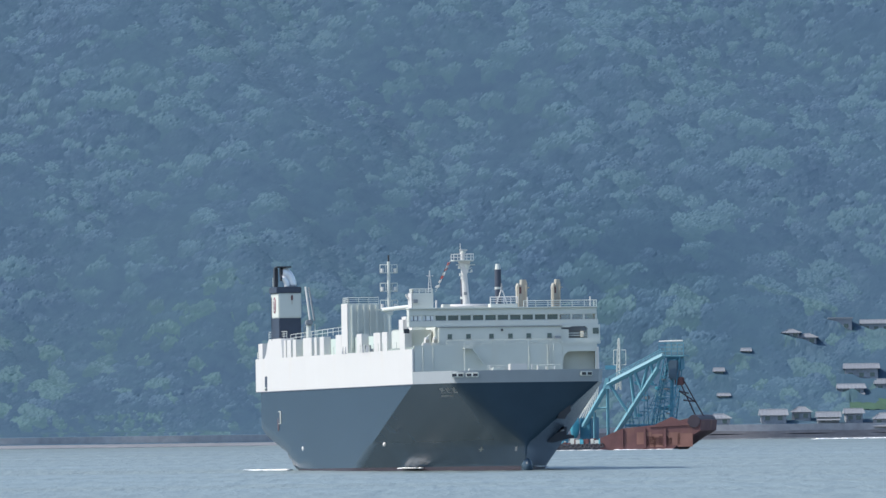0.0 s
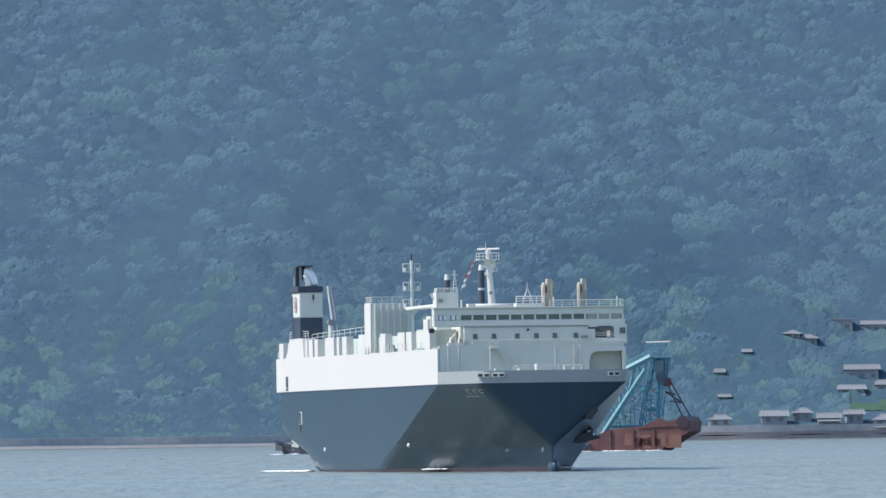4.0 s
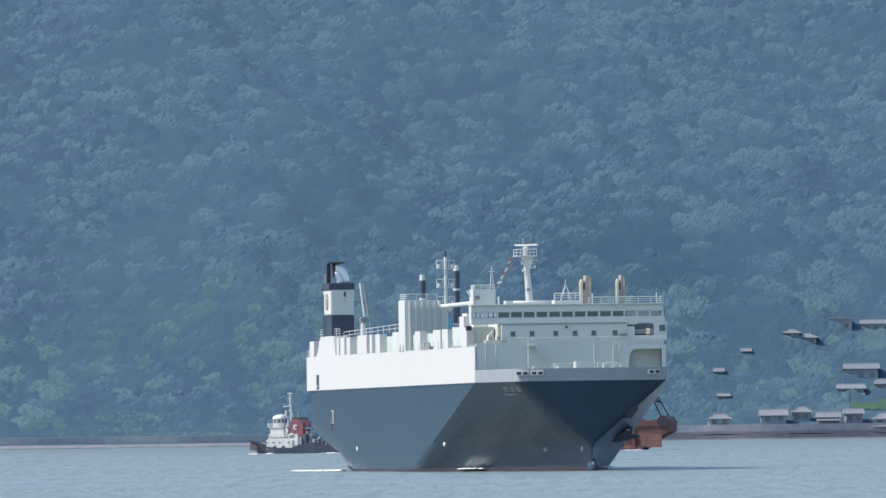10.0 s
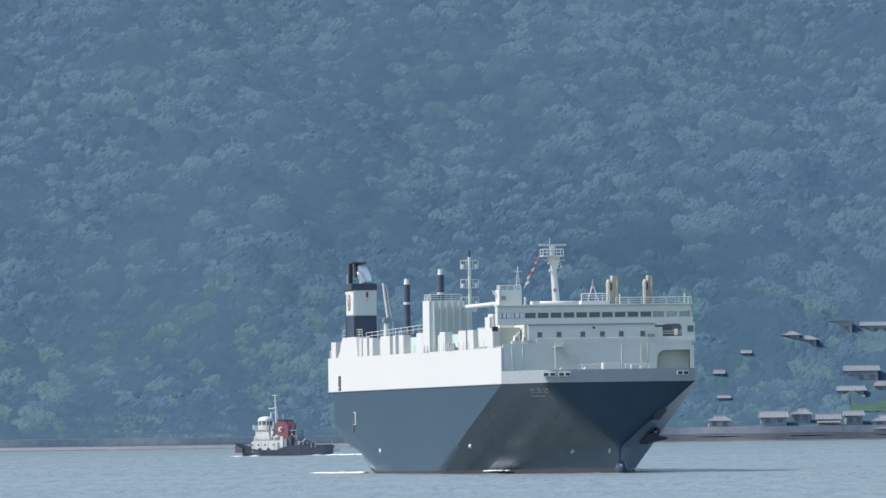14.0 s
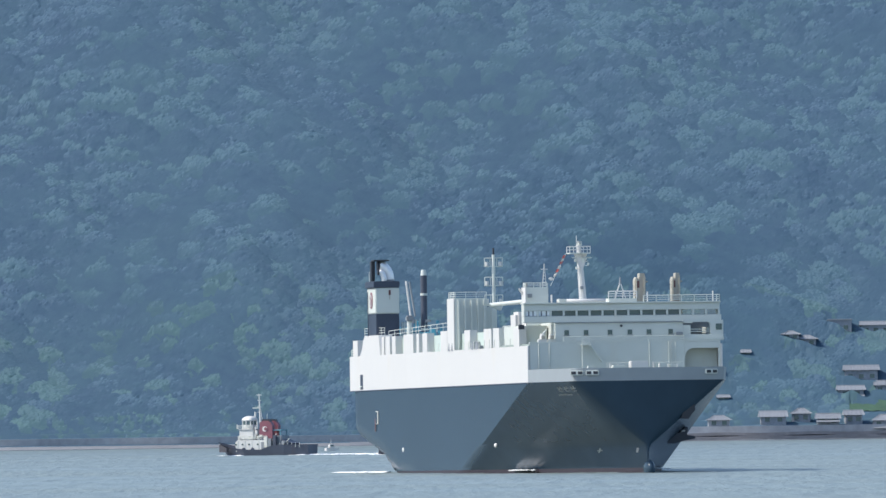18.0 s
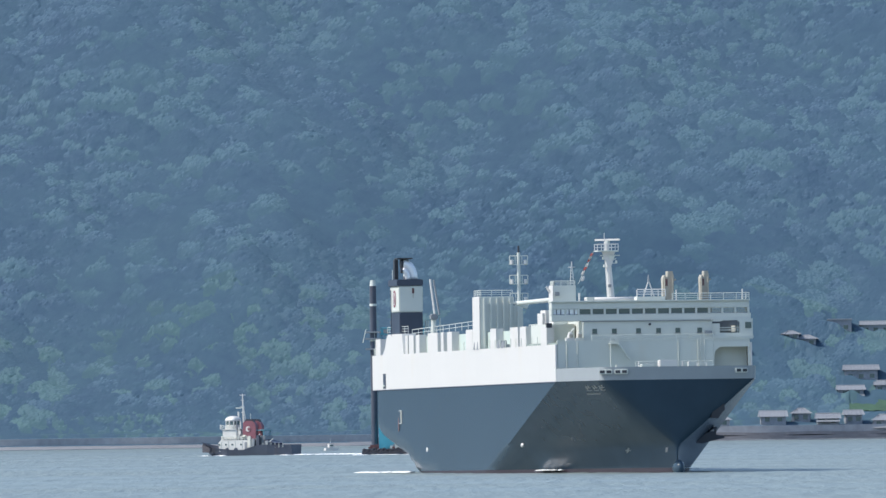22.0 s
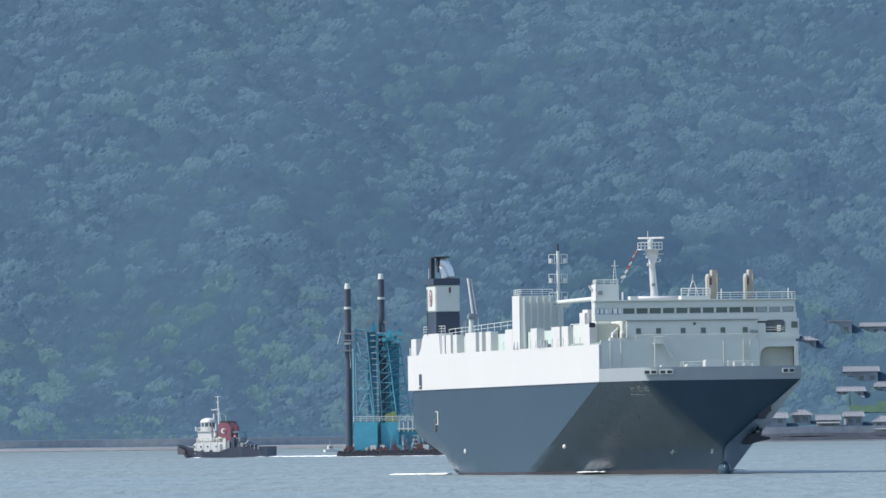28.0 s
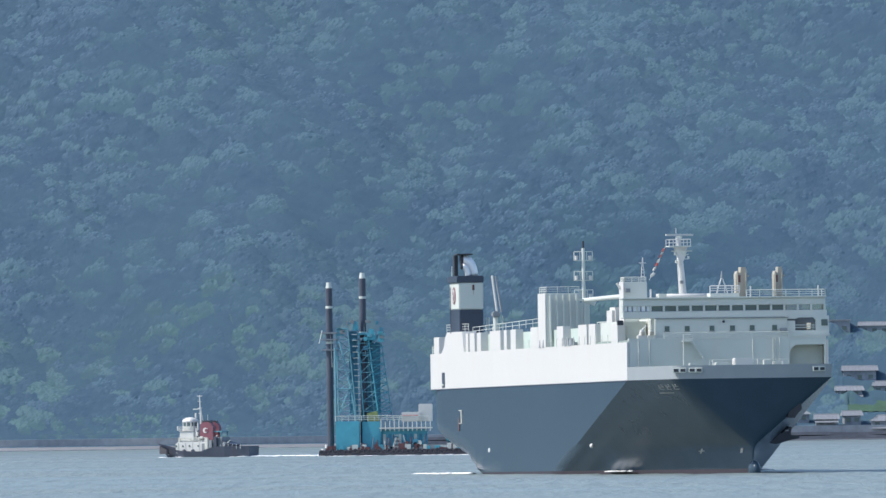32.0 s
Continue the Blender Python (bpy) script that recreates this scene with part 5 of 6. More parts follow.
box("radar", (7.2, -0.4, 9.9), (8.4, 0.4, 10.1), M_PALE, tm)
for y in (-1.5, 1.5):
    fn = prism("funnel", [(9.5, 3.6), (12.5, 3.6), (12.5, 6.3), (12.1, 7.0), (11.4, 7.3), (10.2, 7.3), (9.6, 6.9)], "y", y - 0.6, y + 0.6, M_DULLRED, tug, "dull red tug funnel with a white crescent mark and dark top")
    prism("funnel_top", [(9.9, 7.15), (12.0, 7.05), (11.8, 7.6), (10.2, 7.7)], "y", y - 0.45, y + 0.45, M_BLACK, fn)
    tube("white_mark", (10.8, y - 0.68, 5.6), (10.8, y - 0.58, 5.6), 0.55, M_BRIGHT, fn, seg=20)
    tube("mark_core", (11.0, y - 0.72, 5.6), (11.0, y - 0.66, 5.6), 0.36, M_DULLRED, fn, seg=16)
box("casing", (12.4, -2.0, 1.6), (14.6, 2.0, 4.2), M_GREY, tug, bevel=0.15)
box("canopy", (12.0, -1.8, 5.2), (14.4, 1.8, 5.45), M_TEALP, tug, bevel=0.05)
for x in (12.3, 14.1):
    for y in (-1.6, 1.6):
        rod("canopy_leg", (x, y, 2.0), (x, y, 5.2), 0.12, M_TEALP, tug)
tube("towing_winch", (13.4, -1.2, 2.3), (13.4, 1.2, 2.3), 0.9, M_GREY, tug)
prism("towing_arch", [(14.6, 1.4), (16.8, 2.2), (17.0, 2.6), (14.6, 3.4)], "y", -2.0, 2.0, M_TARRED, tug)
rod("deck_stay", (11.4, -2.3, 1.7), (13.6, -2.3, 4.6), 0.12, M_BRIGHT, tug)
rod("deck_stay", (14.4, -2.3, 1.7), (16.6, -2.3, 3.6), 0.10, M_PALE, tug)
for x, z, h, m in ((11.8, 1.7, 1.9, M_GREY), (12.9, 1.7, 2.6, M_TARRED), (14.9, 1.6, 1.5, M_GREY), (15.9, 1.6, 1.1, M_TARRED), (10.9, 1.7, 2.3, M_CREAM)):
    box("deck_locker", (x, -2.9, z), (x + 0.8, -2.3, z + h), m, tug, bevel=0.1)
for k in range(6):
    rod("aft_stanchion", (14.6 + k * 0.9, -3.0, 1.7), (14.6 + k * 0.9, -3.0, 2.7), 0.06, M_PALE, tug)
box("raft_canister", (9.4, -2.7, 3.7), (10.6, -2.0, 4.4), M_CREAM, tug, bevel=0.25)
foam("wake", tug, [(16.5, -1.6, 0), (22, -0.5, 0), (38, 0.5, 0)], 0.7, 0.28, 260, 11)
foam("bow_wave", tug, [(0.5, -0.5, 0), (4.0, -3.2, 0)], 0.25, 0.2, 18, 12)

# ---- small white boat lying off the shore ----
boat = empty("small_boat", "small white motor boat far off on the water", "boat")
prism("hull", [(-2.3, 0.0), (2.0, 0.0), (2.6, 1.0), (-2.3, 0.8)], "y", -0.8, 0.8, M_WHITE, boat)
cab = box("cabin", (-1.0, -0.6, 0.9), (0.8, 0.6, 2.0), M_WHITE, boat, bevel=0.15)
box("window", (-0.6, -0.64, 1.35), (0.5, -0.58, 1.75), M_GLASS, cab, bevel=0.0)
rod("mast", (-0.2, 0, 2.0), (-0.2, 0, 3.6), 0.07, M_WHITE, boat)
# ---- tail of a fast boat's wake, drawing off along the shore ----
passing_wake = empty("boat_wake", "white tail of a fast boat's wake drawing along the shore", "wake")
foam("broken_water", passing_wake, [(0, 0, 0), (20, 0.6, 0), (42, 0, 0)], 0.5, 0.30, 260, 17)

# ---- woods on the slope ----
def ball(sub):
    bm = bmesh.new()
    bmesh.ops.create_icosphere(bm, subdivisions=sub, radius=1.0)
    v = np.array([x.co[:] for x in bm.verts])
    f = np.array([[x.index for x in g.verts] for g in bm.faces])
    bm.free()
    return v, f


def crown_shape(rng, lobes, leaves, sub):
    """Crown of unit radius: overlapping uneven lobes with loose sprays of leaves on them."""
    bv, bf = ball(sub)
    V, F, n = [], [], 0
    centres = [(0, 0, 0.05, 0.78)]
    for i in range(lobes):
        a = 2.4 * i + rng.uniform(-0.5, 0.5)
        h = rng.uniform(-0.35, 0.75)
        r = math.sqrt(max(0.05, 1 - (h * 0.9) ** 2)) * rng.uniform(0.5, 0.78)
        centres.append((r * math.cos(a), r * math.sin(a), h * 0.8, rng.uniform(0.32, 0.5)))
    for cx, cy, cz, r in centres:
        v = bv * r * (1 + rng.normal(0, 0.09, (len(bv), 1)))
        V.append(v * (1, 1, 0.85) + (cx, cy, cz))
        F.append(bf + n)
        n += len(bv)
    for _ in range(leaves):
        cx, cy, cz, r = centres[rng.integers(0, len(centres))]
        d = rng.normal(0, 1, 3)
        d[2] = abs(d[2]) * 0.9 + 0.05
        d /= np.linalg.norm(d)
        p = np.array((cx, cy, cz)) + d * r * rng.uniform(0.92, 1.12)
        u = np.cross(d, rng.normal(0, 1, 3))
        u /= np.linalg.norm(u)
        w = np.cross(d, u) + d * rng.normal(0, 0.5)
        s = rng.uniform(0.07, 0.14)
        t = [p + u * s, p - u * s * 0.6 + w * s, p - u * s * 0.6 - w * s]
        if np.cross(t[1] - t[0], t[2] - t[0]) @ d < 0:
            t = t[::-1]
        V.append(np.array(t))
        F.append(np.array([[n, n + 1, n + 2]]))
        n += 3
    return np.concatenate(V), np.concatenate(F)


rng = np.random.default_rng(21)
SIMPLE = [crown_shape(rng, 4, 0, 1) for _ in range(4)]


HOUSE_SPOTS = [(100.0, 4450.50, 9), (108.7, 4456.50, 8), (116.6, 4450.00, 9), (124.4, 4455.00, 7), (133.5, 4452.00, 9), (83.4, 4444.00, 8),
               (128.2, 4497.75, 11), (124.6, 4487.50, 10), (136.0, 4491.75, 9), (109.8, 4508.3, 11), (123.2, 4523.25, 8), (133.3, 4528.25, 10),
               (84.4, 4487.50, 6), (85.0, 4475.75, 7), (93.0, 4497.50, 6)]


def woods(name, spots, shapes, material, label, sink=0.1, lift=0.0, flat=0.92):
    V, F, N, n = [], [], [], 0
    for x, y, r in spots:
        v, f = shapes[rng.integers(0, len(shapes))]
        a = rng.uniform(0, 6.28)
        c, s = math.cos(a), math.sin(a)
        q = v * (r, r, r * flat * rng.uniform(0.87, 1.13))
        q = np.stack([q[:, 0] * c - q[:, 1] * s + x, q[:, 0] * s + q[:, 1] * c + y, q[:, 2] + terrain(x, y) + r * sink + lift * min(1.0, max(0.0, (y - shore(x) - 40) / 8))], 1)
        V.append(q)
        F.append(f + n)
        n += len(v)
        # normals lean towards the canopy's own lie, flattening shading as haze would
        m = q - (x, y, terrain(x, y) + r * 0.1)
        m /= np.linalg.norm(m, axis=1)[:, None]
        m = m * 0.3 + np.array((-0.05, -0.55, 0.85))
        N.append(m / np.linalg.norm(m, axis=1)[:, None])
    return tagged(raw_mesh(name, np.concatenate(V), np.concatenate(F), material, True, np.concatenate(N)), label, "woods", kind="stuff")


def smooth_noise(shape, cell, seed):
    """Soft random field, about -1 to 1, with lumps of that many grid cells."""
    g = np.random.default_rng(seed)
    ny, nx = shape[0] // cell + 3, shape[1] // cell + 3
    c = g.uniform(-1, 1, (ny, nx))
    fy, fx = np.arange(shape[0]) / cell, np.arange(shape[1]) / cell
    iy, ix = fy.astype(int), fx.astype(int)
    ty, tx = fy - iy, fx - ix
    ty, tx = (ty * ty * (3 - 2 * ty))[:, None], (tx * tx * (3 - 2 * tx))[None]
    return (c[iy][:, ix] * (1 - tx) + c[iy][:, ix + 1] * tx) * (1 - ty) + (c[iy + 1][:, ix] * (1 - tx) + c[iy + 1][:, ix + 1] * tx) * ty


CANOPY_DX, CANOPY_DD = 0.32, 0.46
canopy_x = np.arange(-153, 153.1, CANOPY_DX)
canopy_d = np.arange(13.5, 262, CANOPY_DD)


def tree_spots(spread):
    """Crowns of mixed size over the slope: larger low on the eastern hill, small round the houses and along the shore road."""
    spots, cells = [], {}
    for _ in range(30000):
        x, d = rng.uniform(-156, 156), rng.uniform(14.5, 268)
        low = math.exp(-((d - 95) / 50) ** 2)
        east = min(1.0, max(0.0, (x - 30) / 35))
        r = 3.2 + 0.9 * math.sin(x * 0.05 + d * 0.03) + 3.4 * rng.random() ** 2 - 1.0 * rng.random() + 3.4 * low * east * rng.random() + 1.4 * low * rng.random()
        r = min(r, 1.6 + max(0.0, d - 20) * 0.13)
        if -118 < x < -83 and d < 42:
            r = min(r, rng.uniform(0.9, 1.5))
        front = [hy - shore(x) - d for hx, hy, w in HOUSE_SPOTS if abs(x - hx) < w * 0.5 + 2.0]
        if any(-5.0 < f < 4.0 for f in front) or (124 < x < 152 and 35 < d < 44):
            continue
        if any(4.0 <= f < 16 for f in front):
            r = min(r, 1.2 + 0.14 * min(f for f in front if f >= 4.0))
        i, j, q = int(x // 10), int(d // 10), terrain(x, shore(x) + d)
        if any((x - a) ** 2 + (1.35 * (q - b)) ** 2 < (spread * (r + c)) ** 2 for u in (-1, 0, 1) for v in (-1, 0, 1) for a, b, c in cells.get((i + u, j + v), ())):
            continue
        cells.setdefault((i, j), []).append((x, q, r))
        spots.append((x, d, q, r))
    return spots


def stamp(spots, X, Q, soft):
    """Lays overlapping rounded lumps, the rear ones first: for each place its lump's own coordinates, size and
    highlight strength.
    """
    U, W, R, K = np.zeros_like(X), np.full_like(X, -0.6), np.ones_like(X), np.zeros_like(X)
    g = np.random.default_rng(len(spots))
    x0, d0 = canopy_x[0], canopy_d[0]
    for x, d, q, r in sorted(spots, key=lambda p: -p[1]):
        deep = (r * soft + 0.7) * 2.6
        i0, i1 = max(0, int((x - r - 1.0 - x0) / CANOPY_DX)), int((x + r + 1.0 - x0) / CANOPY_DX) + 1
        j0, j1 = max(0, int((d - deep - d0) / CANOPY_DD)), int((d + deep - d0) / CANOPY_DD) + 1
        if i1 <= 0 or j1 <= 0:
            continue
        u, w = (X[j0:j1, i0:i1] - x) / r, (Q[j0:j1, i0:i1] - q) / (r * soft)
        inside = u * u + w * w < 1
        U[j0:j1, i0:i1][inside], W[j0:j1, i0:i1][inside], R[j0:j1, i0:i1][inside] = u[inside], w[inside], r
        K[j0:j1, i0:i1][inside] = max(0.0, g.normal(0.55, 0.75))
    return U, W, R, K


def scatter(step, lo, hi, seed):
    """Lumps on a jittered grid."""
    g = np.random.default_rng(seed)
    gx, gd = np.meshgrid(np.arange(-154, 154, step), np.arange(13, 264, step * 1.05))
    gx, gd = (gx + g.uniform(-0.5, 0.5, gx.shape) * step).ravel(), (gd + g.uniform(-0.5, 0.5, gx.shape) * step).ravel()
    return [(x, d, terrain(x, shore(x) + d), r) for x, d, r in zip(gx, gd, g.uniform(lo, hi, gx.size))]


def canopy():
    """The closed leaf canopy of the slope as one sheet in two belts: overlapping crowns, boughs and sprays of leaves."""
    X, D = np.meshgrid(canopy_x, canopy_d)
    Y = D + np.array([shore(x) for x in canopy_x])[None]
    Z = np.array([[terrain(x, y) for x, y in zip(rx, ry)] for rx, ry in zip(X[::4, ::4], Y[::4, ::4])])
    fx, fy = np.arange(X.shape[1]) / 4, np.arange(X.shape[0]) / 4
    Z = np.stack([np.interp(fx, np.arange(Z.shape[1]), row) for row in Z])
    Z = np.stack([np.interp(fy, np.arange(Z.shape[0]), Z[:, k]) for k in range(Z.shape[1])], 1)
    n1, n2 = smooth_noise(X.shape, 6, 3), smooth_noise(X.shape, 6, 4)
    n3, n4 = smooth_noise(X.shape, 2, 5), smooth_noise(X.shape, 2, 6)
    patch = np.clip(0.75 + 0.8 * smooth_noise(X.shape, 70, 9) + 0.35 * smooth_noise(X.shape, 26, 10), 0.25, 1.5)
    QX, Q = X + 1.1 * n1 + 0.35 * n3, Z + 0.9 * n2 + 0.35 * n4
    cu, cw, cr, ck = stamp(tree_spots(0.46), QX, Q, 1.0)
    bu, bw, br, bk = stamp(scatter(2.2, 0.7, 2.0, 31), X + 0.35 * n3, Z + 0.25 * n4, 0.75)
    lu, lw, lr, lk = stamp(scatter(0.95, 0.42, 0.8, 32), X, Z, 0.75)
    swell = lambda w: np.where(w < 0.3, 1 - ((w - 0.3) / 1.3) ** 2, 1 - 0.5 * ((w - 0.3) / 0.7) ** 2)
    H = 0.06 * cr * swell(cw) * (1 - 0.7 * cu * cu) + 0.04 * br * swell(bw) * (1 - 0.8 * bu * bu) + 0.03 * lr * swell(lw) * (1 - 0.8 * lu * lu)
    for _ in range(2):
        for ax in (0, 1):
            H = (np.roll(H, 1, ax) + H + np.roll(H, -1, ax)) / 3
    edge = np.clip((D - 14) / 5, 0, 1)
    bare = np.zeros_like(X)
    for hx, hy, w in HOUSE_SPOTS:
        bare = np.maximum(bare, np.clip(1.25 - np.maximum(np.abs(X - hx) / (w * 0.5 + 0.4), np.abs(Y - hy) / 3.4), 0, 0.25) * 4)
    bare = np.maximum(bare, ((X > 124) & (D > 36) & (D < 44)) * 1.0)
    H = (H + 0.6) * (1 - bare) + 0.25 * bare
    for hx, hy, w in HOUSE_SPOTS:
        if hy - shore(hx) > 30:
            H += 2.8 * (0.7 + 0.5 * smooth_noise(X.shape, 11, 40 + int(hx))) * np.exp(-((Y - hy + 5.4) / 1.9) ** 2 - ((X - hx) / (w * 0.6 + 1.0)) ** 4)
    H = H * edge - 0.8 * (1 - edge)
    Yc, Zc = Y - 0.40 * H, Z + 0.90 * H
    # normals bent: crown tops turn sunward to look lit, the deep shade below stays even
    low = np.clip((120 - D) / 70, 0, 1)
    crest = np.clip((cw - 0.05) / 0.8, 0, 1) ** 1.4
    lit = (0.20 + 1.25 * ck * crest) * patch * (1 + 0.4 * low)
    fine_u, fine_w = BOUGH_LEAN * bk * bu + SPRAY_LEAN * lk * lu, BOUGH_LEAN * bk * bw + SPRAY_LEAN * lk * lw
    side = CROWN_LEAN * (0.12 + 0.4 * crest) * patch * cu + lit * fine_u
    rise = CROWN_LEAN * (1.05 * patch * ck * crest * (1 + 0.4 * low) - 0.22) + lit * fine_w
    side, rise = np.clip(side, -0.55, 0.45), np.clip(rise, -0.22, 0.53)
    lie = np.array((-0.05, -0.52, 0.85))
    own = lie + side[..., None] * np.array((0.8, -0.2, -0.1)) + rise[..., None] * np.array((-0.60, 0.30, 0.25))
    # normals tilted from the sun darken two slope patches; the ground keeps its shape
    shade_tilt = np.exp(-((X - 62) / 34) ** 2 - ((D - 92) / 42) ** 2) + 0.5 * np.exp(-((X - 10) / 40) ** 2 - ((D - 130) / 30) ** 2)
    own += 0.26 * shade_tilt[..., None] * np.array((0.8, 0.0, -0.3))
    own /= np.linalg.norm(own, axis=2)[..., None]
    split, gap = int((95 - canopy_d[0]) / CANOPY_DD), int((58 - canopy_x[0]) / CANOPY_DX)
    last, wide = len(canopy_d) - 1, len(canopy_x) - 1
    sunlit_and_bank = ((ck > 0.95) & (cw > -0.35)) | ((ck > 0.25) & (X > -118) & (X < -84) & (D < 42))
    for name, r0, r1, c0, c1, material, fresh, label in (("lower_canopy", 0, split, 0, gap, M_CANOPY2, M_SUNLIT2, "greener haze-tinted broadleaf canopy low on the hill"),
                                                  ("village_canopy", 0, split, gap, wide, M_CANOPY3, M_SUNLIT2, "haze-tinted trees and gardens round the village"),
                                                  ("hillside_canopy", split, last, 0, wide, M_CANOPY, M_SUNLIT, "dense haze-blue broadleaf canopy covering the hill")):
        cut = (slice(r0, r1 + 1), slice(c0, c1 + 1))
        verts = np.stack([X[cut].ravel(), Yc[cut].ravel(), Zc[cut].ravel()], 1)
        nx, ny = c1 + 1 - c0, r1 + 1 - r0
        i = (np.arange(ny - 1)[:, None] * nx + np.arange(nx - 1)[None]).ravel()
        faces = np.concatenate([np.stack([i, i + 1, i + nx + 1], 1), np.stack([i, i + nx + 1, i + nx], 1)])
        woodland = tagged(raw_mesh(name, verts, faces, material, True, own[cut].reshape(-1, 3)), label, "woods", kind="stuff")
        # greener tone on crowns meant to look sunlit and on the bank's shrubs
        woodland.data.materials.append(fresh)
        woodland.data.polygons.foreach_set("material_index", sunlit_and_bank[cut].ravel()[faces[:, 0]].astype(np.int32))


CROWN_LEAN, BOUGH_LEAN, SPRAY_LEAN = 0.52, 0.44, 0.62
canopy()
outer = []
for gx in np.arange(-390, 391, 9):
    for gd in np.arange(26, 480, 10):
        x = gx + rng.uniform(-3, 3)
        if abs(gx) > 158 or gd > 266:
            outer.append((x, shore(x) + gd + rng.uniform(-3, 3), rng.uniform(4.5, 7)))
woods("outer_woods", outer, SIMPLE, M_LEAF, "dense haze-blue woods beyond the bay")


# ---- field below the houses ----
field_x, field_d = np.arange(124, 152, 0.7), np.arange(36, 44, 0.5)
FX, FD = np.meshgrid(field_x, field_d)
field_v = np.array([(x, shore(x) + d, terrain(x, shore(x) + d) + 0.75 + 0.12 * math.sin(x * 1.9 + d * 2.3)) for x, d in zip(FX.ravel(), FD.ravel())])
fi = (np.arange(len(field_d) - 1)[:, None] * len(field_x) + np.arange(len(field_x) - 1)[None]).ravel()
tagged(raw_mesh("field", field_v, np.stack([fi, fi + 1, fi + len(field_x) + 1, fi + len(field_x)], 1), M_GRASS, True), "bright green field between the houses", "field", kind="structure")

# ---- houses of the village ----
def house(x, y, w, d, wall_h, roof_h, turn, wall, label, storeys=1, hip=False, flat=False):
    z = min(terrain(x - w / 2, y - d / 2), terrain(x + w / 2, y - d / 2), terrain(x, y))
    h = empty("house", label, "house", "village houses", pose(x, y, z - (0.0 if y - shore(x) < 30 else 1.0 if w > 7 else 1.9), 0, 0, turn))
    lift = max(0.0, terrain(x, y) - z) * 0.6
    wall_h += lift
    box("wall", (-w / 2, -d / 2, -1.0), (w / 2, d / 2, wall_h), wall, h, bevel=0.03)
    o = 0.7
    if flat:
        box("roof", (-w / 2 - 0.3, -d / 2 - 0.3, wall_h), (w / 2 + 0.3, d / 2 + 0.3, wall_h + 0.5), M_ROOF, h, bevel=0.08)
    else:
        bm = bmesh.new()
        rx = w / 2 - (d * 0.35 if hip else -o * 0.7)
        lo = [bm.verts.new(c) for c in ((-w / 2 - o, -d / 2 - o, wall_h - 0.25), (w / 2 + o, -d / 2 - o, wall_h - 0.25), (w / 2 + o, d / 2 + o, wall_h - 0.25), (-w / 2 - o, d / 2 + o, wall_h - 0.25))]
        ri = [bm.verts.new((-rx, 0, wall_h + roof_h)), bm.verts.new((rx, 0, wall_h + roof_h))]
        bm.faces.new((lo[0], lo[1], ri[1], ri[0]))
        bm.faces.new((lo[2], lo[3], ri[0], ri[1]))
        bm.faces.new((lo[1], lo[2], ri[1]))
        bm.faces.new((lo[3], lo[0], ri[0]))
        bm.faces.new(lo[::-1])
        roof = part("roof", bm, M_ROOF, h, "pale grey tiled roof")
        tube("ridge", (-rx, 0, wall_h + roof_h), (rx, 0, wall_h + roof_h), 0.18, M_ROOF, roof)
        n = max(4, int(w / 0.9))
        for i in range(n + 1):
            u = -w / 2 - o + (w + 2 * o) * i / n
            v = max(-rx, min(rx, u))
            rod("tile_course", (u, -d / 2 - o, wall_h - 0.2), (v, -0.05, wall_h + roof_h + 0.04), 0.07, M_ROOF, roof)
    for s in range(storeys):
        n = max(2, int(w / 2.6))
        for i in range(n):
            u = -w / 2 + (i + 0.5) * w / n
            zz = lift + 0.9 + s * 2.7
            win = box("window", (u - 0.7, -d / 2 - 0.06, zz), (u + 0.7, -d / 2 + 0.02, zz + 1.2), M_GLASS, h, bevel=0.0)
            box("sill", (u - 0.8, -d / 2 - 0.16, zz - 0.1), (u + 0.8, -d / 2, zz - 0.01), M_TIMBER, win, bevel=0.0)
    return h


def eave(h, w, d, z):
    """Lower lean-to roof along the front."""
    prism("lean_to_roof", [(-d / 2 - 1.6, z - 0.5), (-d / 2, z + 0.1), (-d / 2, z + 0.28), (-d / 2 - 1.6, z - 0.35)], "x", -w / 2, w / 2, M_ROOF, h, "pale lean-to roof")


T_HOUSE = "old village house with pale tiled roof among the trees"
h1 = house(100.0, 4450.5, 7.6, 5.5, 2.6, 1.5, 2, M_TIMBER, "long shed house with pale roof on the shore road")
h2 = house(108.7, 4456.5, 5.6, 5.0, 2.9, 1.3, -4, M_TIMBER, "shore house with hipped grey roof", hip=True)
h3 = house(116.6, 4450.0, 6.6, 5.5, 2.4, 1.3, 0, M_TIMBER, "shore house with bright pale roof and lean-to")
eave(h3, 7.2, 5.5, 1.9)
h4 = house(124.4, 4455.0, 5.0, 5.0, 3.0, 1.2, 6, M_TIMBER, "dark timber shore house with grey roof")
h5 = house(133.8, 4452.0, 7.0, 5.5, 2.7, 1.5, 0, M_TIMBER, "shore house with bright pale roof and lean-to", hip=True)
eave(h5, 7.0, 5.5, 2.0)
house(83.4, 4444.0, 6.4, 4.5, 2.6, 1.1, 3, M_PLASTER, "pale plastered shore house with low roof", hip=True)
house(128.2, 4498.25, 10.0, 6.0, 3.6, 1.2, 0, M_TIMBER, T_HOUSE, 1)
ha = house(124.6, 4487.5, 7.6, 5.5, 2.8, 1.1, 4, M_TIMBER, T_HOUSE)
eave(ha, 8.0, 5.5, 2.2)
house(136.5, 4491.75, 8.0, 6.0, 3.0, 1.2, -3, M_TIMBER, T_HOUSE)
hb = house(107.1, 4509.5, 5.0, 5.0, 2.6, 0.8, 0, M_PLASTER, T_HOUSE, hip=True)
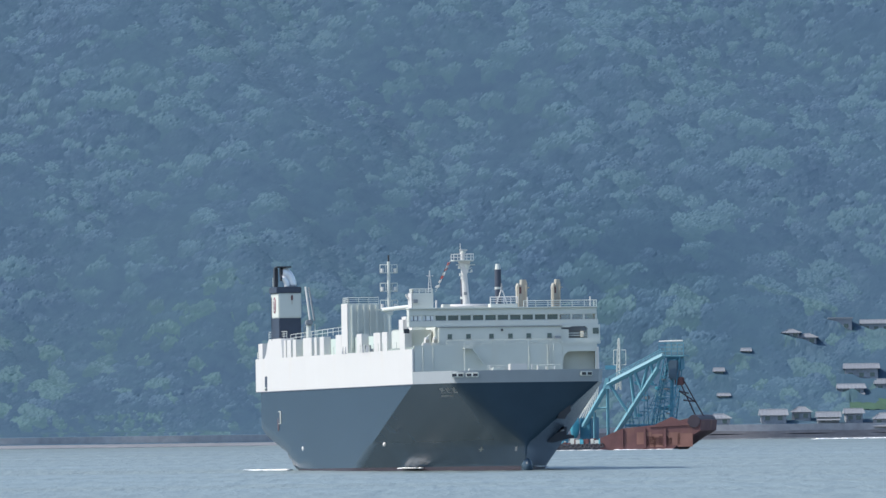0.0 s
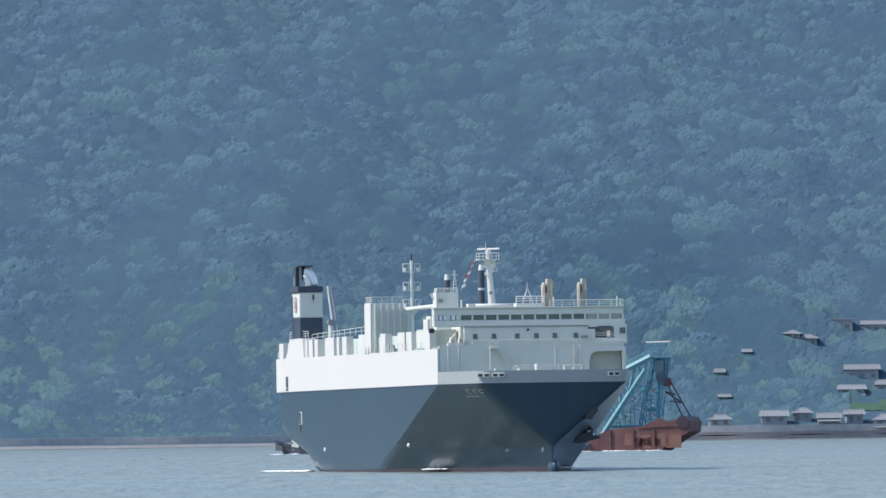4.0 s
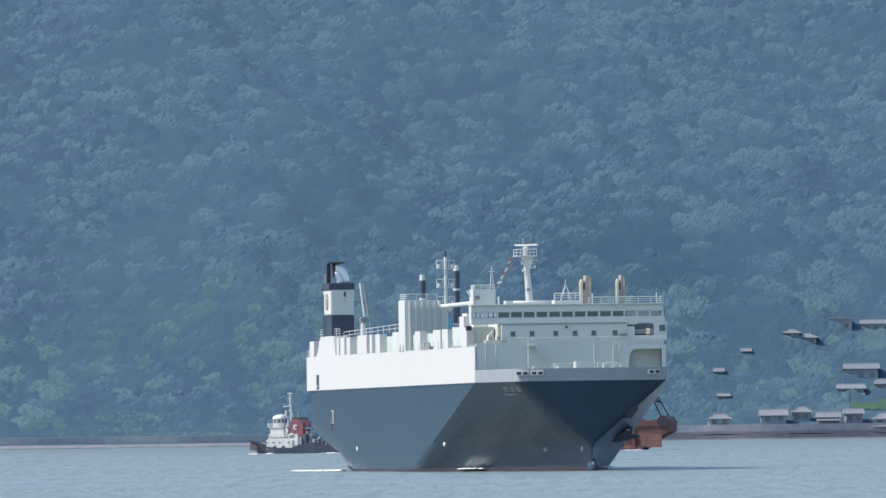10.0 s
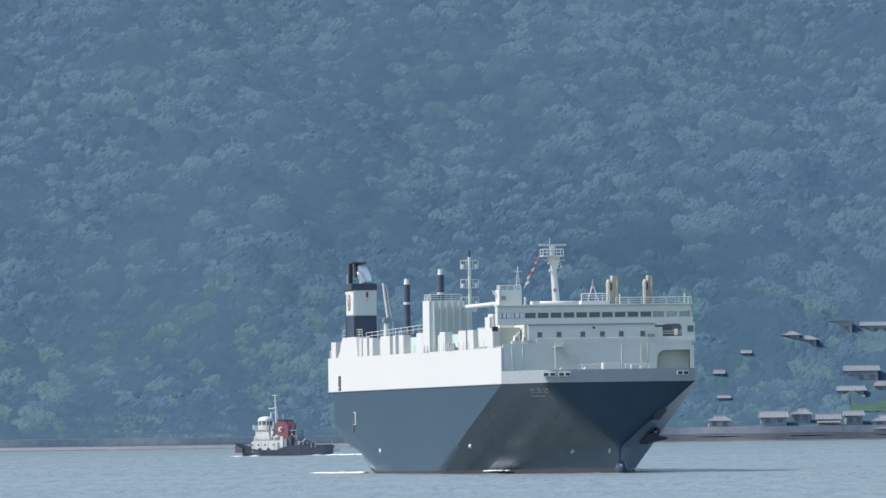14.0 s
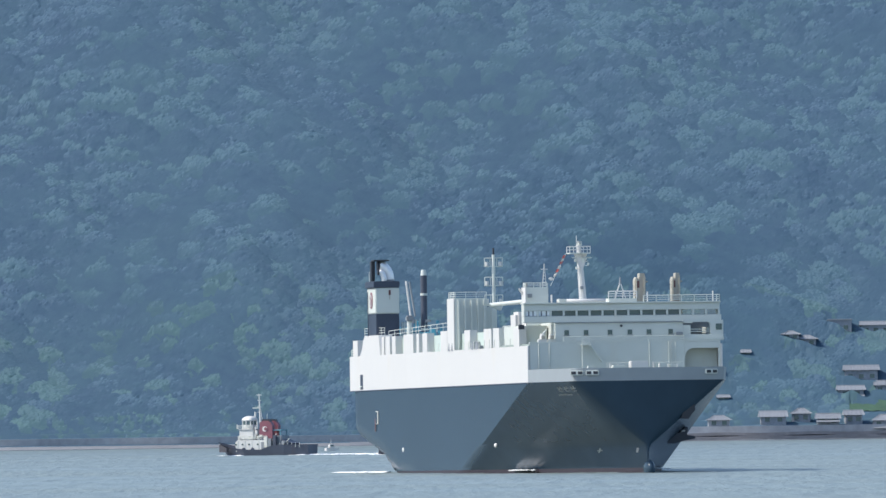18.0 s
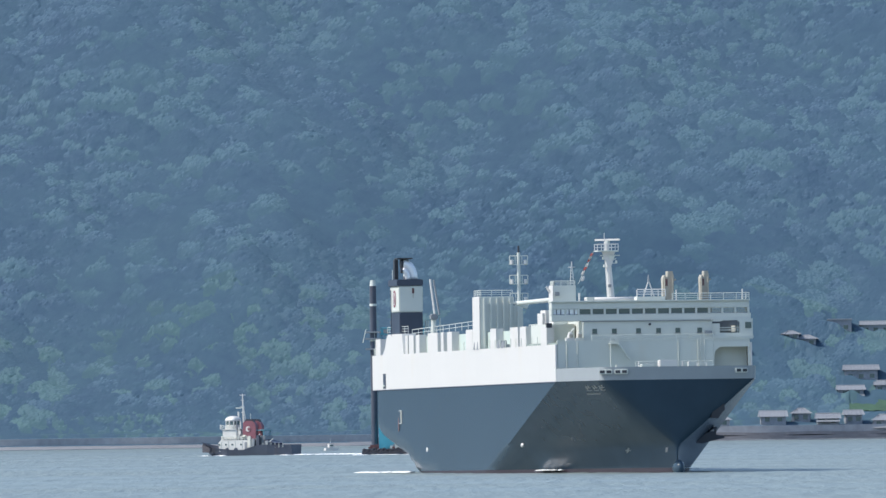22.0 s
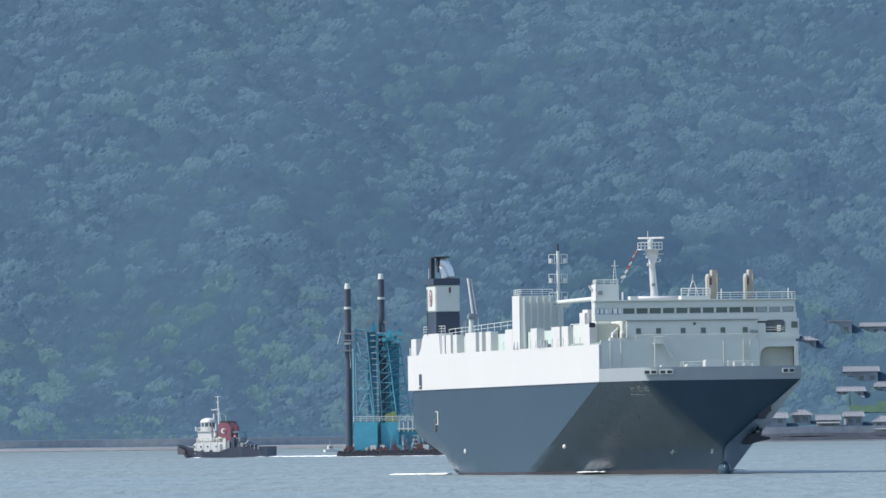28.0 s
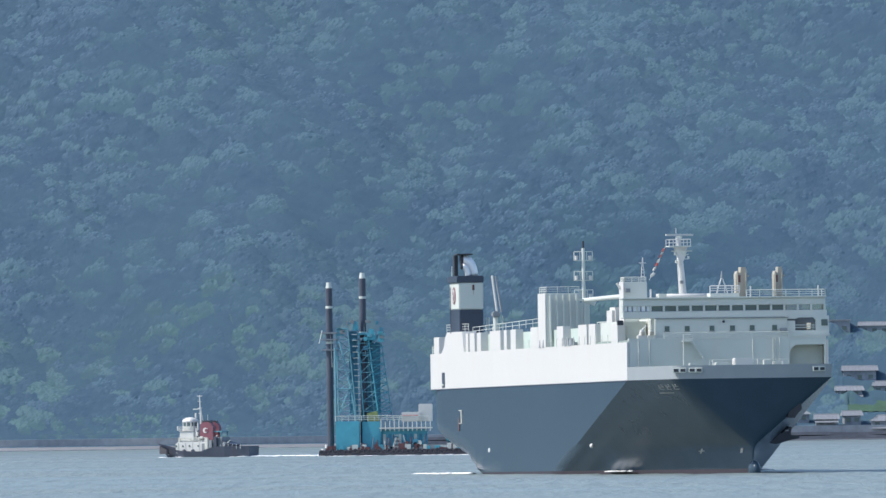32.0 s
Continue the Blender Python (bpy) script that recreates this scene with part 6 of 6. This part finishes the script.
hc = house(112.0, 4510.0, 5.6, 5.5, 2.8, 0.9, 0, M_TIMBER, T_HOUSE, hip=True)
house(122.6, 4523.75, 7.1, 6.0, 3.6, 0.4, 0, M_PLASTER, "flat roofed plastered house high in the village", flat=True)
house(133.8, 4529.25, 9.0, 6.0, 3.2, 0.9, 0, M_PLASTER, T_HOUSE)
house(84.4, 4488.0, 2.4, 3.0, 2.4, 0.8, 0, M_PLASTER, "small hut with pale roof in the trees")
house(85.5, 4476.75, 3.0, 3.0, 2.3, 0.5, 3, M_PLASTER, "small hut with pale roof in the trees")
house(93.0, 4498.0, 2.2, 2.6, 2.2, 0.6, 0, M_PLASTER, "small hut with pale roof in the trees")

tug.scale = (1.05, 1.05, 1.05)
boat.scale = (0.72, 0.8, 0.85)

# ---- things that move ----
SHIP_ROWS = ((0, -13.66, 2120.71, 9.140), (4, -10.55, 2101.45, 9.221), (8, -7.41, 2082.20, 9.301), (12, -4.24, 2062.95, 9.382), (16, -1.05, 2043.70, 9.462),
             (20, 2.17, 2024.46, 9.543), (24, 5.42, 2005.22, 9.624), (28, 8.70, 1985.99, 9.704), (32, 12.00, 1966.76, 9.785))
BARGE_ROWS = ((0, 12.4, 3180, -14.0), (6, 6.8, 3168, -9.0), (13, 0.75, 3154, -5.0), (19, -4.6, 3142, -3.0), (25, -10.1, 3130, -1.5), (32, -16.4, 3118, 0.0))
TUG_ROWS = ((0, -32.9, 3262, -24), (9, -41.2, 3250, -24), (16.5, -47.3, 3236, -24), (24, -53.8, 3214, -24), (32, -60.7, 3196, -24))


def motions():
    walk(ship, [(t, pose(x, y, 0, 0, -0.196, a - 90)) for t, x, y, a in SHIP_ROWS])
    walk(barge, [(t, pose(x, y, 0, 0, 0, a)) for t, x, y, a in BARGE_ROWS])
    for pole in POLES:
        walk(pole, [(k, pose(0, 0, z)) for k, z in ((0, 1.7), (8, 1.55), (14, 0.9), (22, 0.35), (29, 0.0), (32, 0.0))])
    walk(tug, [(t, pose(x, y, 0, 0, 0, a)) for t, x, y, a in TUG_ROWS])
    walk(boat, [(0, pose(-27.4, 3690, 0, 0, 0, 25)), (32, pose(-28.6, 3700, 0, 0, 0, 25))])
    walk(passing_wake, [(0, pose(108.9, 4290, 0)), (32, pose(108.9 + 10.6 * 32, 4290 + 90, 0))])
    walk(tail_flag, [(k * 0.5, pose(127.6, -7.0, 25.0, 38 * math.sin(k * 1.9) + 14 * math.sin(k * 4.3))) for k in range(65)])
    walk(radar, [(i * 0.5, pose(127.6, -3.6, 29.5, 0, 0, 10 + 150.3 * (i * 0.5 - 29.55))) for i in range(65)])


motions()
